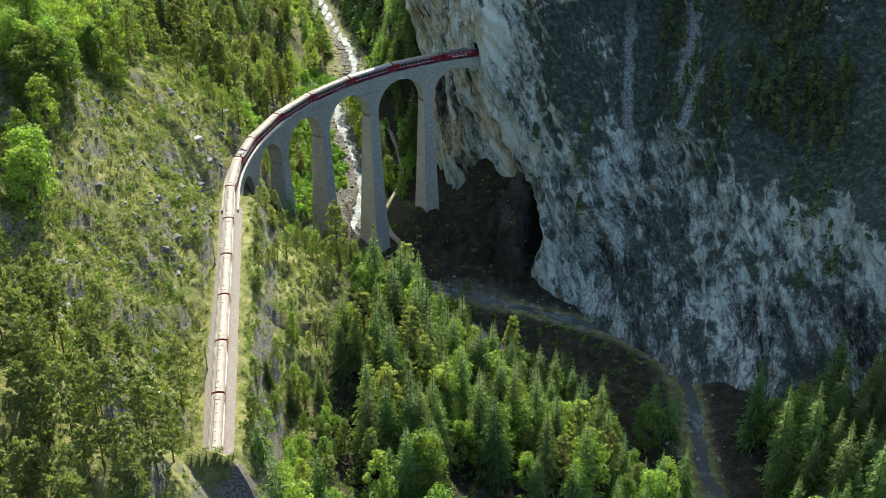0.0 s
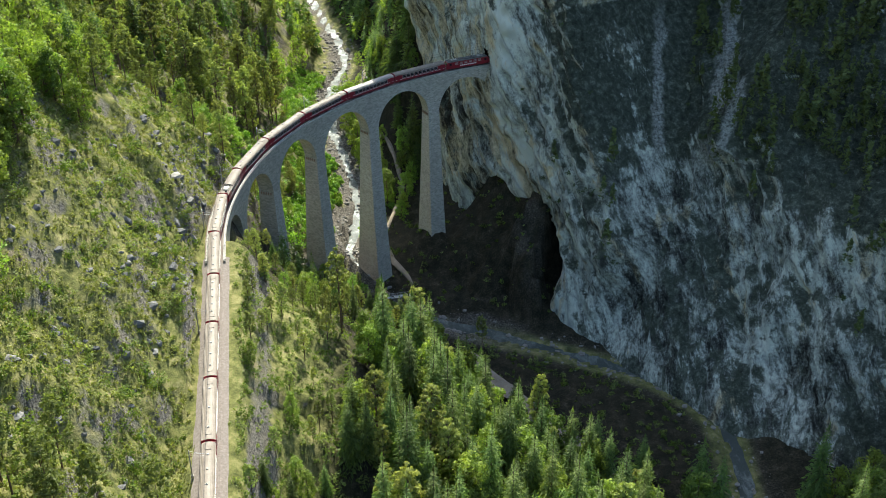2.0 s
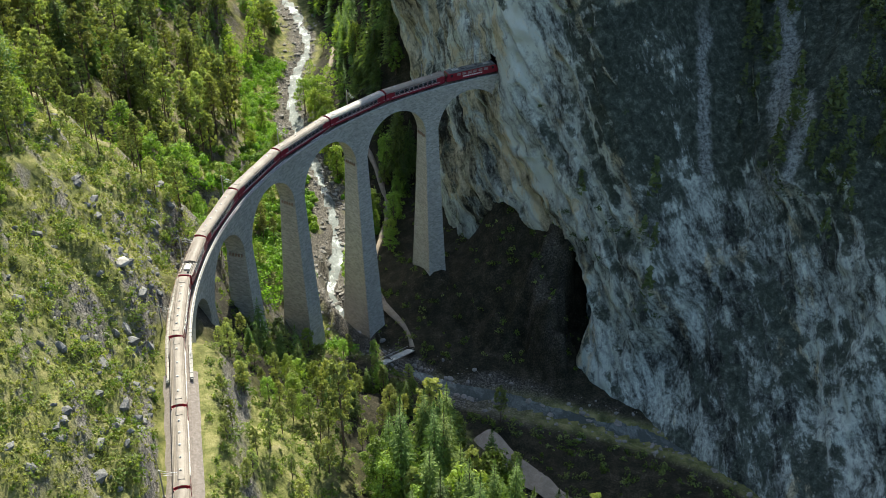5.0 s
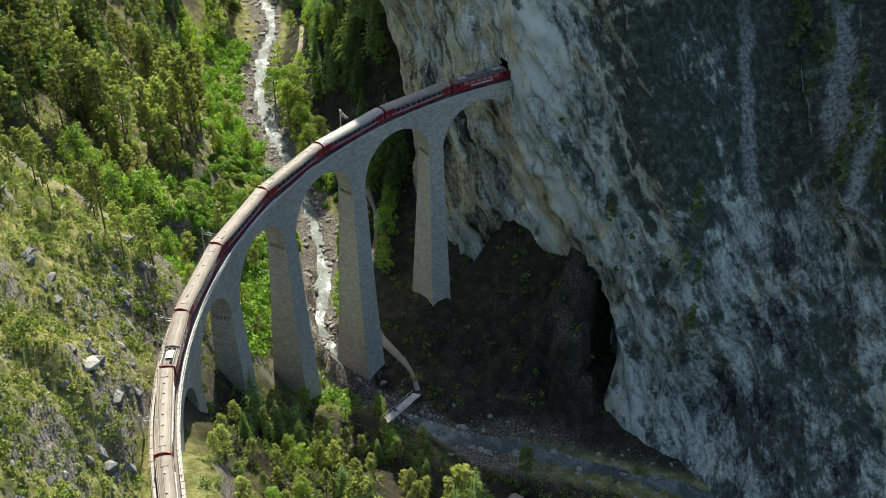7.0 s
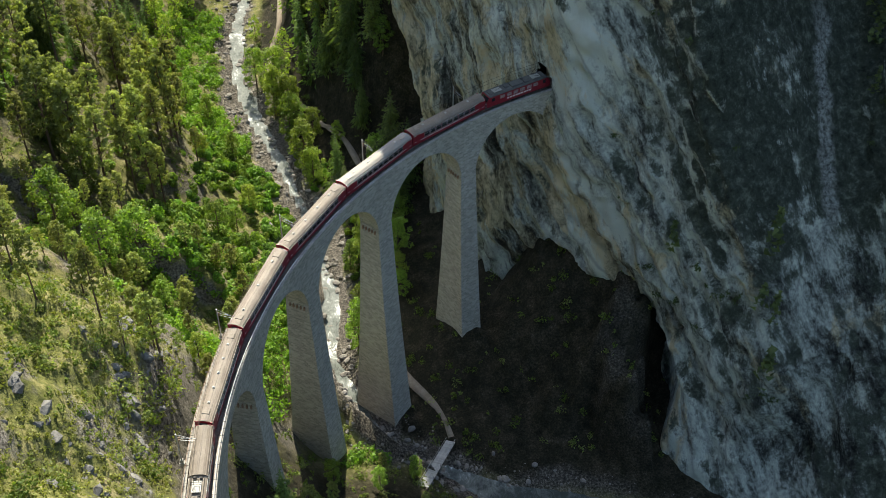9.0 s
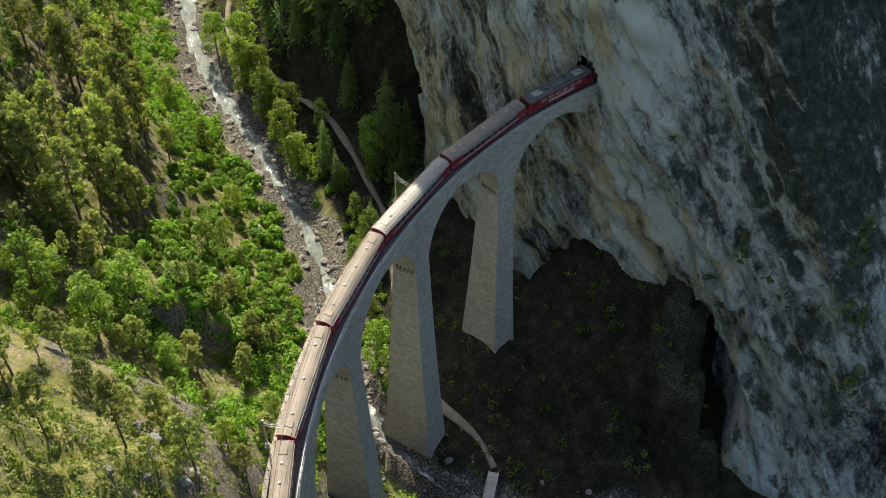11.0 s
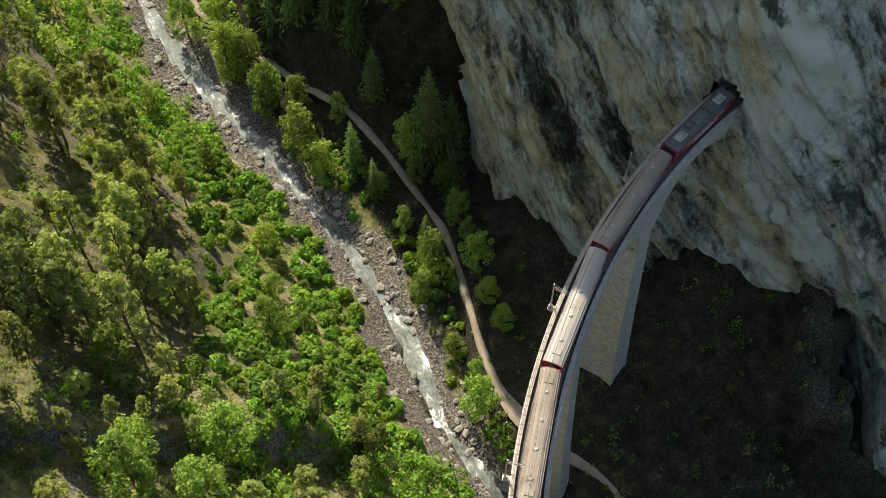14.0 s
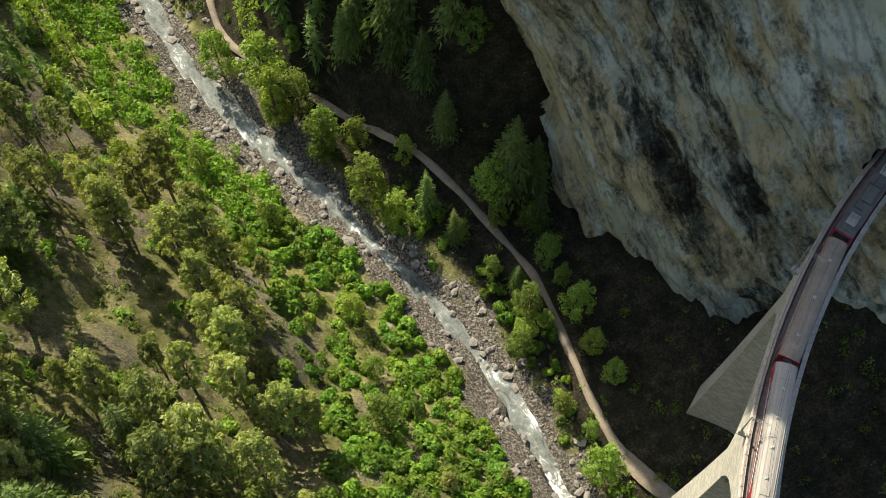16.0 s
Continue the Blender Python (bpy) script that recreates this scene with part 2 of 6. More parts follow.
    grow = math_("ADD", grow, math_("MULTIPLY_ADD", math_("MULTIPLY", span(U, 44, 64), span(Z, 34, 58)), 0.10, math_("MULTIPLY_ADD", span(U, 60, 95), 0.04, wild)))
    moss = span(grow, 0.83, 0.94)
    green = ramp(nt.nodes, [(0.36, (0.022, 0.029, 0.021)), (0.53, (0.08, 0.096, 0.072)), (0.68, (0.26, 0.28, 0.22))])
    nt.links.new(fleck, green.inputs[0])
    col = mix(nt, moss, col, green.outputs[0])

    def chute(way, c, half):
        dot = nt.nodes.new("ShaderNodeVectorMath")
        dot.operation = "DOT_PRODUCT"
        dot.inputs[1].default_value = way
        nt.links.new(v, dot.inputs[0])
        off = math_("MULTIPLY_ADD", noise_tex(nt, v, 0.12, 7, 0.7), 9.0, -4.5 - c)
        return span(math_("ABSOLUTE", math_("ADD", dot.outputs["Value"], off), 0.0), half, half + 1.6, 1.0, 0.0)

    pale = math_("MULTIPLY", math_("MAXIMUM", chute((1, 0, -0.1), 59.5, 1.0), chute((1, 0, -0.39), 58.8, 1.2)), math_("MULTIPLY", span(Z, 40, 50), span(U, 70, 80)))
    scree = ramp(nt.nodes, [(0.40, (0.10, 0.105, 0.095)), (0.58, (0.46, 0.475, 0.43))])
    nt.links.new(fine, scree.inputs[0])
    col = mix(nt, pale, col, scree.outputs[0])
    nt.links.new(col, b.inputs["Base Color"])
    bump(nt, b, math_("ADD", math_("MULTIPLY", thin, 0.6), math_("MULTIPLY", fine, 0.5)), 1.0, 2.6)
    return m


def masonry_material():
    """Coursed grey limestone blocks with lighter joints."""
    m, nt, b, tc = start("masonry", 0.9, 0, 0.25)
    br = nt.nodes.new("ShaderNodeTexBrick")
    br.inputs["Scale"].default_value = 1.0
    br.inputs["Brick Width"].default_value, br.inputs["Row Height"].default_value = 0.78, 0.36
    br.inputs["Mortar Size"].default_value, br.inputs["Bias"].default_value = 0.03, -0.1
    br.inputs["Color1"].default_value, br.inputs["Color2"].default_value, br.inputs["Mortar"].default_value = (0.27, 0.262, 0.232, 1), (0.45, 0.43, 0.38, 1), (0.40, 0.385, 0.345, 1)
    wobble = nt.nodes.new("ShaderNodeTexNoise")
    wobble.inputs["Scale"].default_value = 1.4
    nt.links.new(tc.outputs["UV"], wobble.inputs["Vector"])
    uv = mix(nt, 0.08, tc.outputs["UV"], wobble.outputs["Color"])
    nt.links.new(uv, br.inputs["Vector"])
    st = noise_tex(nt, tc.outputs["Object"], 0.12, 6, 0.65, (1, 1, 0.35))
    fn = noise_tex(nt, tc.outputs["Object"], 2.5, 5, 0.7)
    r = ramp(nt.nodes, [(0.3, (0.72, 0.70, 0.66)), (0.55, (1.0, 0.99, 0.97)), (0.75, (1.22, 1.2, 1.16))])
    nt.links.new(mix(nt, 0.5, st, fn), r.inputs[0])
    nt.links.new(mix(nt, 1.0, br.outputs["Color"], r.outputs[0], "MULTIPLY"), b.inputs["Base Color"])
    bump(nt, b, mix(nt, 0.6, br.outputs["Fac"], fn), -0.5, 0.06)
    return m


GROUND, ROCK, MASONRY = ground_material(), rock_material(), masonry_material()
COPING = grainy("coping_stone", [(0.3, (0.23, 0.215, 0.19)), (0.7, (0.43, 0.41, 0.37))], 1.2, 8, 0.85, per_object=0.12)
BALLAST = grainy("ballast", [(0.25, (0.09, 0.075, 0.065)), (0.55, (0.20, 0.17, 0.15)), (0.8, (0.34, 0.30, 0.27))], 2.0, 9, 0.95, bumps=0.8, dist=0.08)
RAIL = grainy("rail_steel", [(0.3, (0.20, 0.15, 0.12)), (0.7, (0.38, 0.33, 0.3))], 3, 20, 0.45, 0.7)
SLEEPER = grainy("sleeper", [(0.3, (0.10, 0.08, 0.065)), (0.7, (0.22, 0.18, 0.15))], 2, 14, 0.9)
STEEL = grainy("galvanised_steel", [(0.3, (0.28, 0.29, 0.29)), (0.7, (0.45, 0.46, 0.46))], 2, 15, 0.5, 0.6)
RUST = grainy("brown_iron", [(0.3, (0.16, 0.10, 0.07)), (0.7, (0.32, 0.22, 0.16))], 2, 15, 0.75, 0.2)
RED = grainy("red_paint", [(0.25, (0.15, 0.009, 0.018)), (0.75, (0.24, 0.016, 0.028))], 0.8, 8, 0.35, bumps=0.05)
ROOF = grainy("coach_roof", [(0.25, (0.12, 0.096, 0.075)), (0.55, (0.21, 0.175, 0.14)), (0.8, (0.30, 0.26, 0.215))], 0.35, 5, 0.6, bumps=0.1, per_object=0.1)
ROOF_GREY = grainy("equipment_grey", [(0.3, (0.2, 0.2, 0.19)), (0.7, (0.42, 0.41, 0.38))], 1, 9, 0.55, 0.2)
DECK = grainy("roof_deck", [(0.3, (0.05, 0.052, 0.05)), (0.7, (0.13, 0.13, 0.125))], 1, 9, 0.6, 0.1)
BLACK = grainy("underframe_black", [(0.3, (0.02, 0.02, 0.02)), (0.7, (0.06, 0.055, 0.05))], 2, 12, 0.8)
CREAM = grainy("white_line_paint", [(0.3, (0.62, 0.6, 0.56)), (0.7, (0.8, 0.78, 0.74))], 1, 9, 0.5)
PATHDIRT = grainy("path_gravel", [(0.25, (0.13, 0.10, 0.07)), (0.55, (0.23, 0.19, 0.145)), (0.8, (0.34, 0.30, 0.24))], 0.5, 4, 0.95)
STONE = grainy("river_stone", [(0.25, (0.08, 0.074, 0.068)), (0.55, (0.20, 0.185, 0.165)), (0.8, (0.38, 0.355, 0.32))], 0.6, 4, 0.85)


def glass_material():
    m, nt, b, tc = start("dark_window", 0.08, 0, 0.6)
    b.inputs["Base Color"].default_value = (0.02, 0.022, 0.025, 1)
    return m


def water_material():
    m, nt, b, tc = start("river_water", 0.5, 0, 0.15)
    v = tc.outputs["Object"]
    n = noise_tex(nt, v, 0.7, 9, 0.8, (1.0, 0.55, 1.0), None, 0.8)
    big = noise_tex(nt, v, 0.11, 4, 0.6)
    r = ramp(nt.nodes, [(0.40, (0.05, 0.06, 0.055)), (0.48, (0.13, 0.145, 0.135)), (0.545, (0.21, 0.225, 0.215)), (0.575, (0.5, 0.52, 0.51)), (0.615, (0.9, 0.92, 0.91))])
    # fewer rapids under the cliff, whose shade is darkened into the water's colour
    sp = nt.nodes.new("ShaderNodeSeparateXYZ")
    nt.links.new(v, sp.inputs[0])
    calm_shade = nt.nodes.new("ShaderNodeMapRange")
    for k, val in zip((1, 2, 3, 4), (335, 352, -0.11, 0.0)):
        calm_shade.inputs[k].default_value = val
    nt.links.new(sp.outputs[1], calm_shade.inputs[0])
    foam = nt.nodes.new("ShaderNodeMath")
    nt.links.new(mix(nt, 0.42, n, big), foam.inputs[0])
    nt.links.new(calm_shade.outputs[0], foam.inputs[1])
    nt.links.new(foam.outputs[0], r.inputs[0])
    nt.links.new(r.outputs[0], b.inputs["Base Color"])
    rr = ramp(nt.nodes, [(0.48, (0.55, 0.55, 0.55)), (0.6, (0.9, 0.9, 0.9))])
    nt.links.new(n, rr.inputs[0])
    nt.links.new(rr.outputs[0], b.inputs["Roughness"])
    bump(nt, b, n, 0.6, 0.35)
    return m


GLASS, WATER = glass_material(), water_material()


# ---- mesh helpers ----
def mesh_of(name, verts, faces, material, smooth=False):
    me = bpy.data.meshes.new(name)
    me.from_pydata([tuple(v) for v in verts], [], faces)
    me.materials.append(material)
    if smooth:
        me.polygons.foreach_set("use_smooth", [True] * len(me.polygons))
    me.update()
    return me


def thing(name, label, category, m=Matrix(), group="", kind=""):
    ob = tagged(new(name), label, category, group, kind)
    ob.empty_display_size = 0.5
    ob.matrix_basis = m
    return ob


def hang(name, me, parent, label="", m=None):
    """Links a mesh as one part under a thing or a part, in the thing's own axes."""
    ob = new(name, me)
    ob.parent = parent
    if m is not None:
        ob.matrix_basis = m
    return tagged(ob, label)


class Build:
    """Collects boxes, tubes and sweeps into one mesh."""

    def __init__(self):
        self.v, self.f = [], []

    def add(self, verts, faces):
        o = len(self.v)
        self.v += [tuple(p) for p in verts]
        self.f += [tuple(o + i for i in q) for q in faces]
        return self

    def box(self, c, s, turn=None, cut=0.0):
        """A box with its upper edges chamfered by cut."""
        x, y, z = s[0] / 2, s[1] / 2, s[2] / 2
        k = min(cut, x * 0.9, y * 0.9)
        lo = [(-x, -y, -z), (x, -y, -z), (x, y, -z), (-x, y, -z)]
        hi = [(-x, -y, z - k), (x, -y, z - k), (x, y, z - k), (-x, y, z - k)]
        top = [(-x + k, -y + k, z), (x - k, -y + k, z), (x - k, y - k, z), (-x + k, y - k, z)]
        pts = lo + hi + (top if k else [])
        fs = [(3, 2, 1, 0)] + [(i, (i + 1) % 4, 4 + (i + 1) % 4, 4 + i) for i in range(4)]
        fs += ([(4 + i, 4 + (i + 1) % 4, 8 + (i + 1) % 4, 8 + i) for i in range(4)] + [(8, 9, 10, 11)]) if k else [(4, 5, 6, 7)]
        m = turn or Matrix()
        return self.add([Vector(c) + (m.to_3x3() @ Vector(p)) for p in pts], fs)

    def tube(self, pts, radii, sides=6, caps=True):
        pts = [Vector(p) for p in pts]
        rings = []
        for i, p in enumerate(pts):
            d = (pts[min(i + 1, len(pts) - 1)] - pts[max(i - 1, 0)]).normalized()
            a = d.orthogonal().normalized()
            b = d.cross(a)
            r = radii[i] if isinstance(radii, (list, tuple)) else radii
            rings.append([p + (a * math.cos(2 * math.pi * k / sides) + b * math.sin(2 * math.pi * k / sides)) * r for k in range(sides)])
        o = [q for ring in rings for q in ring]
        fs = [(i * sides + k, i * sides + (k + 1) % sides, (i + 1) * sides + (k + 1) % sides, (i + 1) * sides + k) for i in range(len(pts) - 1) for k in range(sides)]
        if caps:
            fs += [tuple(reversed(range(sides))), tuple((len(pts) - 1) * sides + k for k in range(sides))]
        return self.add(o, fs)

    def sweep(self, section, rows, closed=True, caps=True):
        """section: (across, up) pairs; rows: functions of them to places."""
        n = len(section)
        o = [row(a, u) for row in rows for a, u in section]
        m = n if closed else n - 1
        fs = [(i * n + k, i * n + (k + 1) % n, (i + 1) * n + (k + 1) % n, (i + 1) * n + k) for i in range(len(rows) - 1) for k in range(m)]
        if caps and closed:
            fs += [tuple(reversed(range(n))), tuple((len(rows) - 1) * n + k for k in range(n))]
        return self.add(o, fs)

    def mesh(self, name, material, smooth=False):
        return mesh_of(name, self.v, self.f, material, smooth)


# ---- plan: railway line ----
CX, CY, RADIUS = 39.43, 290.65, 99.8
TH_TUNNEL, TH_START, TH_LINE = 103.4, 185.4, 188.0     # degrees round the curve's centre
PITCH = 13.667                                          # one arch and one pier
RISE = 0.031


def line_at(s):
    """Centre line at s metres from the tunnel mouth towards the slope: place, unit way (down the line), height of the rails."""
    th = radians(TH_TUNNEL) + s / RADIUS
    end = radians(TH_LINE)
    if th <= end:
        p, w = (CX + RADIUS * math.cos(th), CY + RADIUS * math.sin(th)), (-math.sin(th), math.cos(th))
    else:
        k = s - (end - radians(TH_TUNNEL)) * RADIUS
        w = (-math.sin(end), math.cos(end))
        p = (CX + RADIUS * math.cos(end) + k * w[0], CY + RADIUS * math.sin(end) + k * w[1])
    return Vector((p[0], p[1], 0)), Vector((w[0], w[1], 0)), 63.6 - RISE * s


def on_line(s):
    """A function (across, up) to place; across is positive to the outside of the curve."""
    p, w, z = line_at(s)
    out = Vector((w[1], -w[0], 0)) * -1
    c = Vector((p.x - CX, p.y - CY, 0))
    if out.dot(c) < 0:
        out = -out
    return lambda a, u: p + out * a + Vector((0, 0, z + u))


S_START = radians(TH_START - TH_TUNNEL) * RADIUS
S_END = 300.0

# ---- plan: river and slopes ----
UPSTREAM = [(-37.6, 384), (-36.0, 406), (-37.0, 428), (-42.5, 455), (-48.5, 477), (-52.8, 503), (-52.5, 530), (-50, 570), (-80, 680), (-110, 800), (-140, 1100), (-150, 1600), (-150, 4200)]
# the foot of the wooded slope, and the river, which swings over to the cliff below the viaduct
VALLEY = [(75, -900), (75, -300), (72, -100), (78, 60), (74, 160), (66, 225), (52, 258), (36, 282), (19, 300), (9, 316), (-3, 331), (-18, 342), (-33.5, 360)] + UPSTREAM
RIVER = [(75, -900), (75, -300), (72, -100), (78, 60), (74, 160), (72, 225), (72.5, 250), (74.5, 270), (74.5, 286), (66, 301), (49, 314), (28, 324), (9, 332.5), (-3, 336), (-15, 343), (-25, 351), (-33, 362)] + UPSTREAM


def spline(pts, step=6):
    p = np.array([pts[0]] + list(pts) + [pts[-1]], float)
    out = []
    for i in range(1, len(p) - 2):
        n = max(2, int(np.linalg.norm(p[i + 1] - p[i]) / step))
        for t in np.linspace(0, 1, n, endpoint=False):
            out.append(0.5 * (2 * p[i] + (p[i + 1] - p[i - 1]) * t + (2 * p[i - 1] - 5 * p[i] + 4 * p[i + 1] - p[i + 2]) * t * t + (3 * p[i] - p[i - 1] - 3 * p[i + 1] + p[i + 2]) * t ** 3))
    out.append(p[-2])
    return np.array(out)


RIV = spline(RIVER, 7)
RIV_S = np.concatenate([[0], np.cumsum(np.linalg.norm(np.diff(RIV, axis=0), axis=1))])
VAL = spline(VALLEY, 7)
S343 = RIV_S[np.argmin(np.hypot(RIV[:, 0] + 18, RIV[:, 1] - 342))]


def river_z(s):
    return -6.5 + (s - S343) * np.where(s > S343, 0.035, 0.022)


def to_line(x, y, pts):
    """Signed distance (left positive) to a line, and the length along it at the nearest point."""
    best, side, at, run = np.full(x.shape, 1e9), np.zeros(x.shape), np.zeros(x.shape), 0.0
    for i in range(len(pts) - 1):
        a, d = pts[i], pts[i + 1] - pts[i]
        L = np.hypot(*d)
        t = np.clip(((x - a[0]) * d[0] + (y - a[1]) * d[1]) / L ** 2, 0, 1)
        ex, ey = x - a[0] - t * d[0], y - a[1] - t * d[1]
        r = np.hypot(ex, ey)
        near = r < best
        best = np.where(near, r, best)
        side = np.where(near, np.sign(d[0] * ey - d[1] * ex), side)
        at = np.where(near, run + t * L, at)
        run += L
    return best * np.where(side == 0, 1, side), at


def to_river(x, y):
    return to_line(x, y, RIV)


def lerp(v, xs, ys):
    return np.interp(v, xs, ys)


def smooth01(v, a, b):
    t = np.clip((v - a) / (b - a), 0, 1)
    return t * t * (3 - 2 * t)


def hashed(ix, iy, seed):
    h = np.sin(ix * 127.1 + iy * 311.7 + seed * 74.7) * 43758.5453
    return h - np.floor(h)


def vnoise(x, y, seed=0):
    ix, iy = np.floor(x), np.floor(y)
    fx, fy = x - ix, y - iy
    fx, fy = fx * fx * (3 - 2 * fx), fy * fy * (3 - 2 * fy)
    a, b, c, d = hashed(ix, iy, seed), hashed(ix + 1, iy, seed), hashed(ix, iy + 1, seed), hashed(ix + 1, iy + 1, seed)
    return (a * (1 - fx) + b * fx) * (1 - fy) + (c * (1 - fx) + d * fx) * fy - 0.5


def fbm(x, y, octaves=5, seed=0, gain=0.5):
    v, k = 0, 1
    for o in range(octaves):
        v = v + k * vnoise(x * 2 ** o, y * 2 ** o, seed + o * 13)
        k *= gain
    return v


LINE_S = np.arange(S_START - 6, S_END + 1, 1.5)
LINE_P = np.array([(line_at(s)[0].x, line_at(s)[0].y, line_at(s)[2]) for s in LINE_S])
X60_Y, X60_X = [100, 180, 240, 300, 330, 349, 387, 430, 560, 900], [-54, -56, -61, -63, -72, -84, -98, -116, -150, -260]


FOOT, ALONG, OUT = np.array([-5.0, 420.0]), np.array([0.632, -0.775]), np.array([-0.775, -0.632])


def ground(x, y, rough=True):
    """Height of the ground; also how gravelly it is."""
    d, at = to_river(x, y)
    dv, _ = to_line(x, y, VAL)
    zr = river_z(at)
    k = lerp(y, [0, 120, 200, 250, 300], [0.50, 0.52, 0.58, 0.74, 1.0])
    s = np.maximum(dv - 6, 0)
    left = lerp(s * k, [0, 3, 9, 18, 30, 46, 66, 90, 200, 600, 2000], [0, 1.2, 5, 13, 29, 44, 58, 70, 100, 190, 500])
    x60 = lerp(y, X60_Y, X60_X)
    up = np.minimum(x60 - x, 110) * (0.98 + 0.2 * np.exp(-((y - 262) / 36) ** 2)) + np.maximum(x60 - x - 110, 0) * 0.55 + 61
    left = zr + left
    left = np.where(up > left, up, left) + 3.0 * np.exp(-((up - left) / 9.0) ** 2)
    r = np.maximum(-d - 6, 0)
    low = lerp(r, [0, 4, 20, 40, 70, 120, 400, 3000], [0, 1.6, 4.5, 9, 20, 46, 160, 900])
    high = lerp(r, [0, 6, 12, 18, 34, 70, 200, 3000], [0, 2.5, 6.5, 24, 85, 170, 310, 1200])
    w = smooth01(y, 428, 462)
    right = zr + low * (1 - w) + high * w
    terrace = zr + 1.3 + 1.4 * smooth01(d, 5, 16)
    z = np.where(d < 0, right, np.where(dv > 0, np.maximum(left, np.minimum(terrace, zr + 1.6)), terrace))
    slope = np.where(d < 0, smooth01(-d, 10, 40), smooth01(dv, 10, 40))
    if rough:
        n1 = fbm(x / 34, y / 34, 5, 3)
        n2 = fbm(x / 7, y / 7, 4, 9)
        crag = np.abs(fbm(x / 15 + 0.3 * y / 15, y / 22, 4, 21))
        far = smooth01(np.hypot(x + 20, y - 280), 500, 1500)
        z = z + slope * (n1 * 9 * (1 + 5 * far) + n2 * 1.6 + (crag - 0.2) * 5 * (1 - far)) + (1 - slope) * n2 * 0.9
    wild = (x < -58) & (y < 345) & (y > 120)
    if rough:
        z = z + np.where(wild, 3.4 * (np.abs(fbm(x / 6 + 0.4 * y / 6, y / 9, 4, 71, 0.6)) - 0.2), 0)
    z = z + 5.5 * np.exp(-((x + 6) / 11) ** 2 - ((y - 380) / 11) ** 2)
    gully = smooth01(y + 0.12 * (x + 70), 352, 367) * (1 - smooth01(y + 0.12 * (x + 70) + 2 * fbm(x / 6, y / 6, 3, 88), 380, 383.5)) * smooth01(-x, 50, 62) * (1 - smooth01(-x, 98, 120))
    z = z - 9.5 * gully * (d > 0)
    # hollow at the spur's end, talus under the cliff
    z = z - (21.0 * np.exp(-((x + 46) / 20) ** 2 - ((y - 322) / 30) ** 2) * smooth01(x, -72, -56) + 6 * np.exp(-((x + 42) / 9) ** 2 - ((y - 349) / 9) ** 2)) * (d > 4)
    qx, qy = x - FOOT[0], y - FOOT[1]
    u, o = qx * ALONG[0] + qy * ALONG[1], qx * OUT[0] + qy * OUT[1]
    talus = 27 - 1.02 * np.maximum(o - 3, -30) + 4.5 * fbm(x / 9, y / 9, 5, 51, 0.6)
    keep = smooth01(u, 14, 42) * (1 - 0.55 * smooth01(u, 64, 74)) * (1 - smooth01(u, 78, 89))
    talus = talus * keep + (1 - keep) * -20
    z = np.where((d < 0) & (o < 40) & (o > -60) & (u < 110), np.maximum(z, np.minimum(talus, 34)), z)
    rib = (1 - smooth01(np.abs(u - 61 - 0.72 * (o - 4) + 7.0 * fbm(x / 8, y / 8, 4, 161, 0.6)), 4.2, 8.0)) * smooth01(o, -6, 0) * (1 - smooth01(o, 25, 30))
    ribz = 27 - 0.74 * (o - 4) + 5.0 * fbm(x / 7, y / 7, 4, 171, 0.6)
    z = np.where(d < -4, np.maximum(z, z * (1 - rib) + np.maximum(ribz, z) * rib), z)
    wide = 1 + 0.7 * np.exp(-((at - S343 + 28) / 30) ** 2)
    half = (2.0 + 0.9 * np.exp(-((at - S343 - 60) / 30) ** 2)) * wide + 2.0 * vnoise(at / 11, at * 0, 77)
    bed = 1 - smooth01(np.abs(d), half, half + 2.2)
    z = z - bed * 1.3
    # cutting and ledge of the railway
    if np.ndim(x):
        m = (x > -95) & (x < 0) & (y < 292) & (y > 150)
        if m.any():
            dx = x[m][:, None] - LINE_P[None, :, 0]
            dy = y[m][:, None] - LINE_P[None, :, 1]
            rr = np.hypot(dx, dy)
            i = rr.argmin(1)
            dist = rr[np.arange(len(i)), i]
            h = LINE_P[i, 2] - 0.75
            east = dx[np.arange(len(i)), i] > 0
            edge = np.where(east, 1 - smooth01(dist, 4.3, 13), 1 - smooth01(dist, 3.2, 6.5))
            # keep the spur's end below the abutment
            edge = edge * smooth01(-(y[m] - 284), -2, 6)
            z[m] = z[m] * (1 - edge) + h * edge
    # knoll through which the line leaves
    z = z + 15 * np.exp(-((x + 42) / 17) ** 2 - ((y - 140) / 13) ** 2)
    z = z + 8.5 * (1 - smooth01(y + 1.5 * fbm(x / 5, y / 5, 3, 191), 155.5, 160.5)) * smooth01(y, 110, 125) * np.exp(-((x + 46) / 13) ** 4)
    broad = 3.5 * smooth01(S343 - at, 10, 40) * (1 - smooth01(S343 - at, 220, 300))
    broad = broad + np.where(d < 0, 2.6, 0.6) * smooth01(at - S343, -5, 15) * (1 - smooth01(at - S343, 150, 200))
    gravel = 1 - smooth01(np.abs(d) + fbm(x / 7, y / 7, 3, 40) * 5, half + 1.4 + broad, half + 3.2 + broad)
    # woodland floor, plus painted shade on the terrace and right bank
    litter_shade = np.where((d > 0) & (dv < 6), smooth01(d, 5, 9) * (y < 335), 0) + np.where(d < 0, smooth01(-d, np.where(y < 372, 4, 6), np.where(y < 372, 7, 11)), 0) + np.where(d > 0, smooth01(x, -40, -22) * (1 - smooth01(y, 300, 330)) * smooth01(d, 4, 8), 0)
    # shade painted over the hollow at the spur's end
    litter_shade = litter_shade + 1.3 * np.exp(-((x + 37) / 25) ** 4 - ((y - 313) / 30) ** 4)
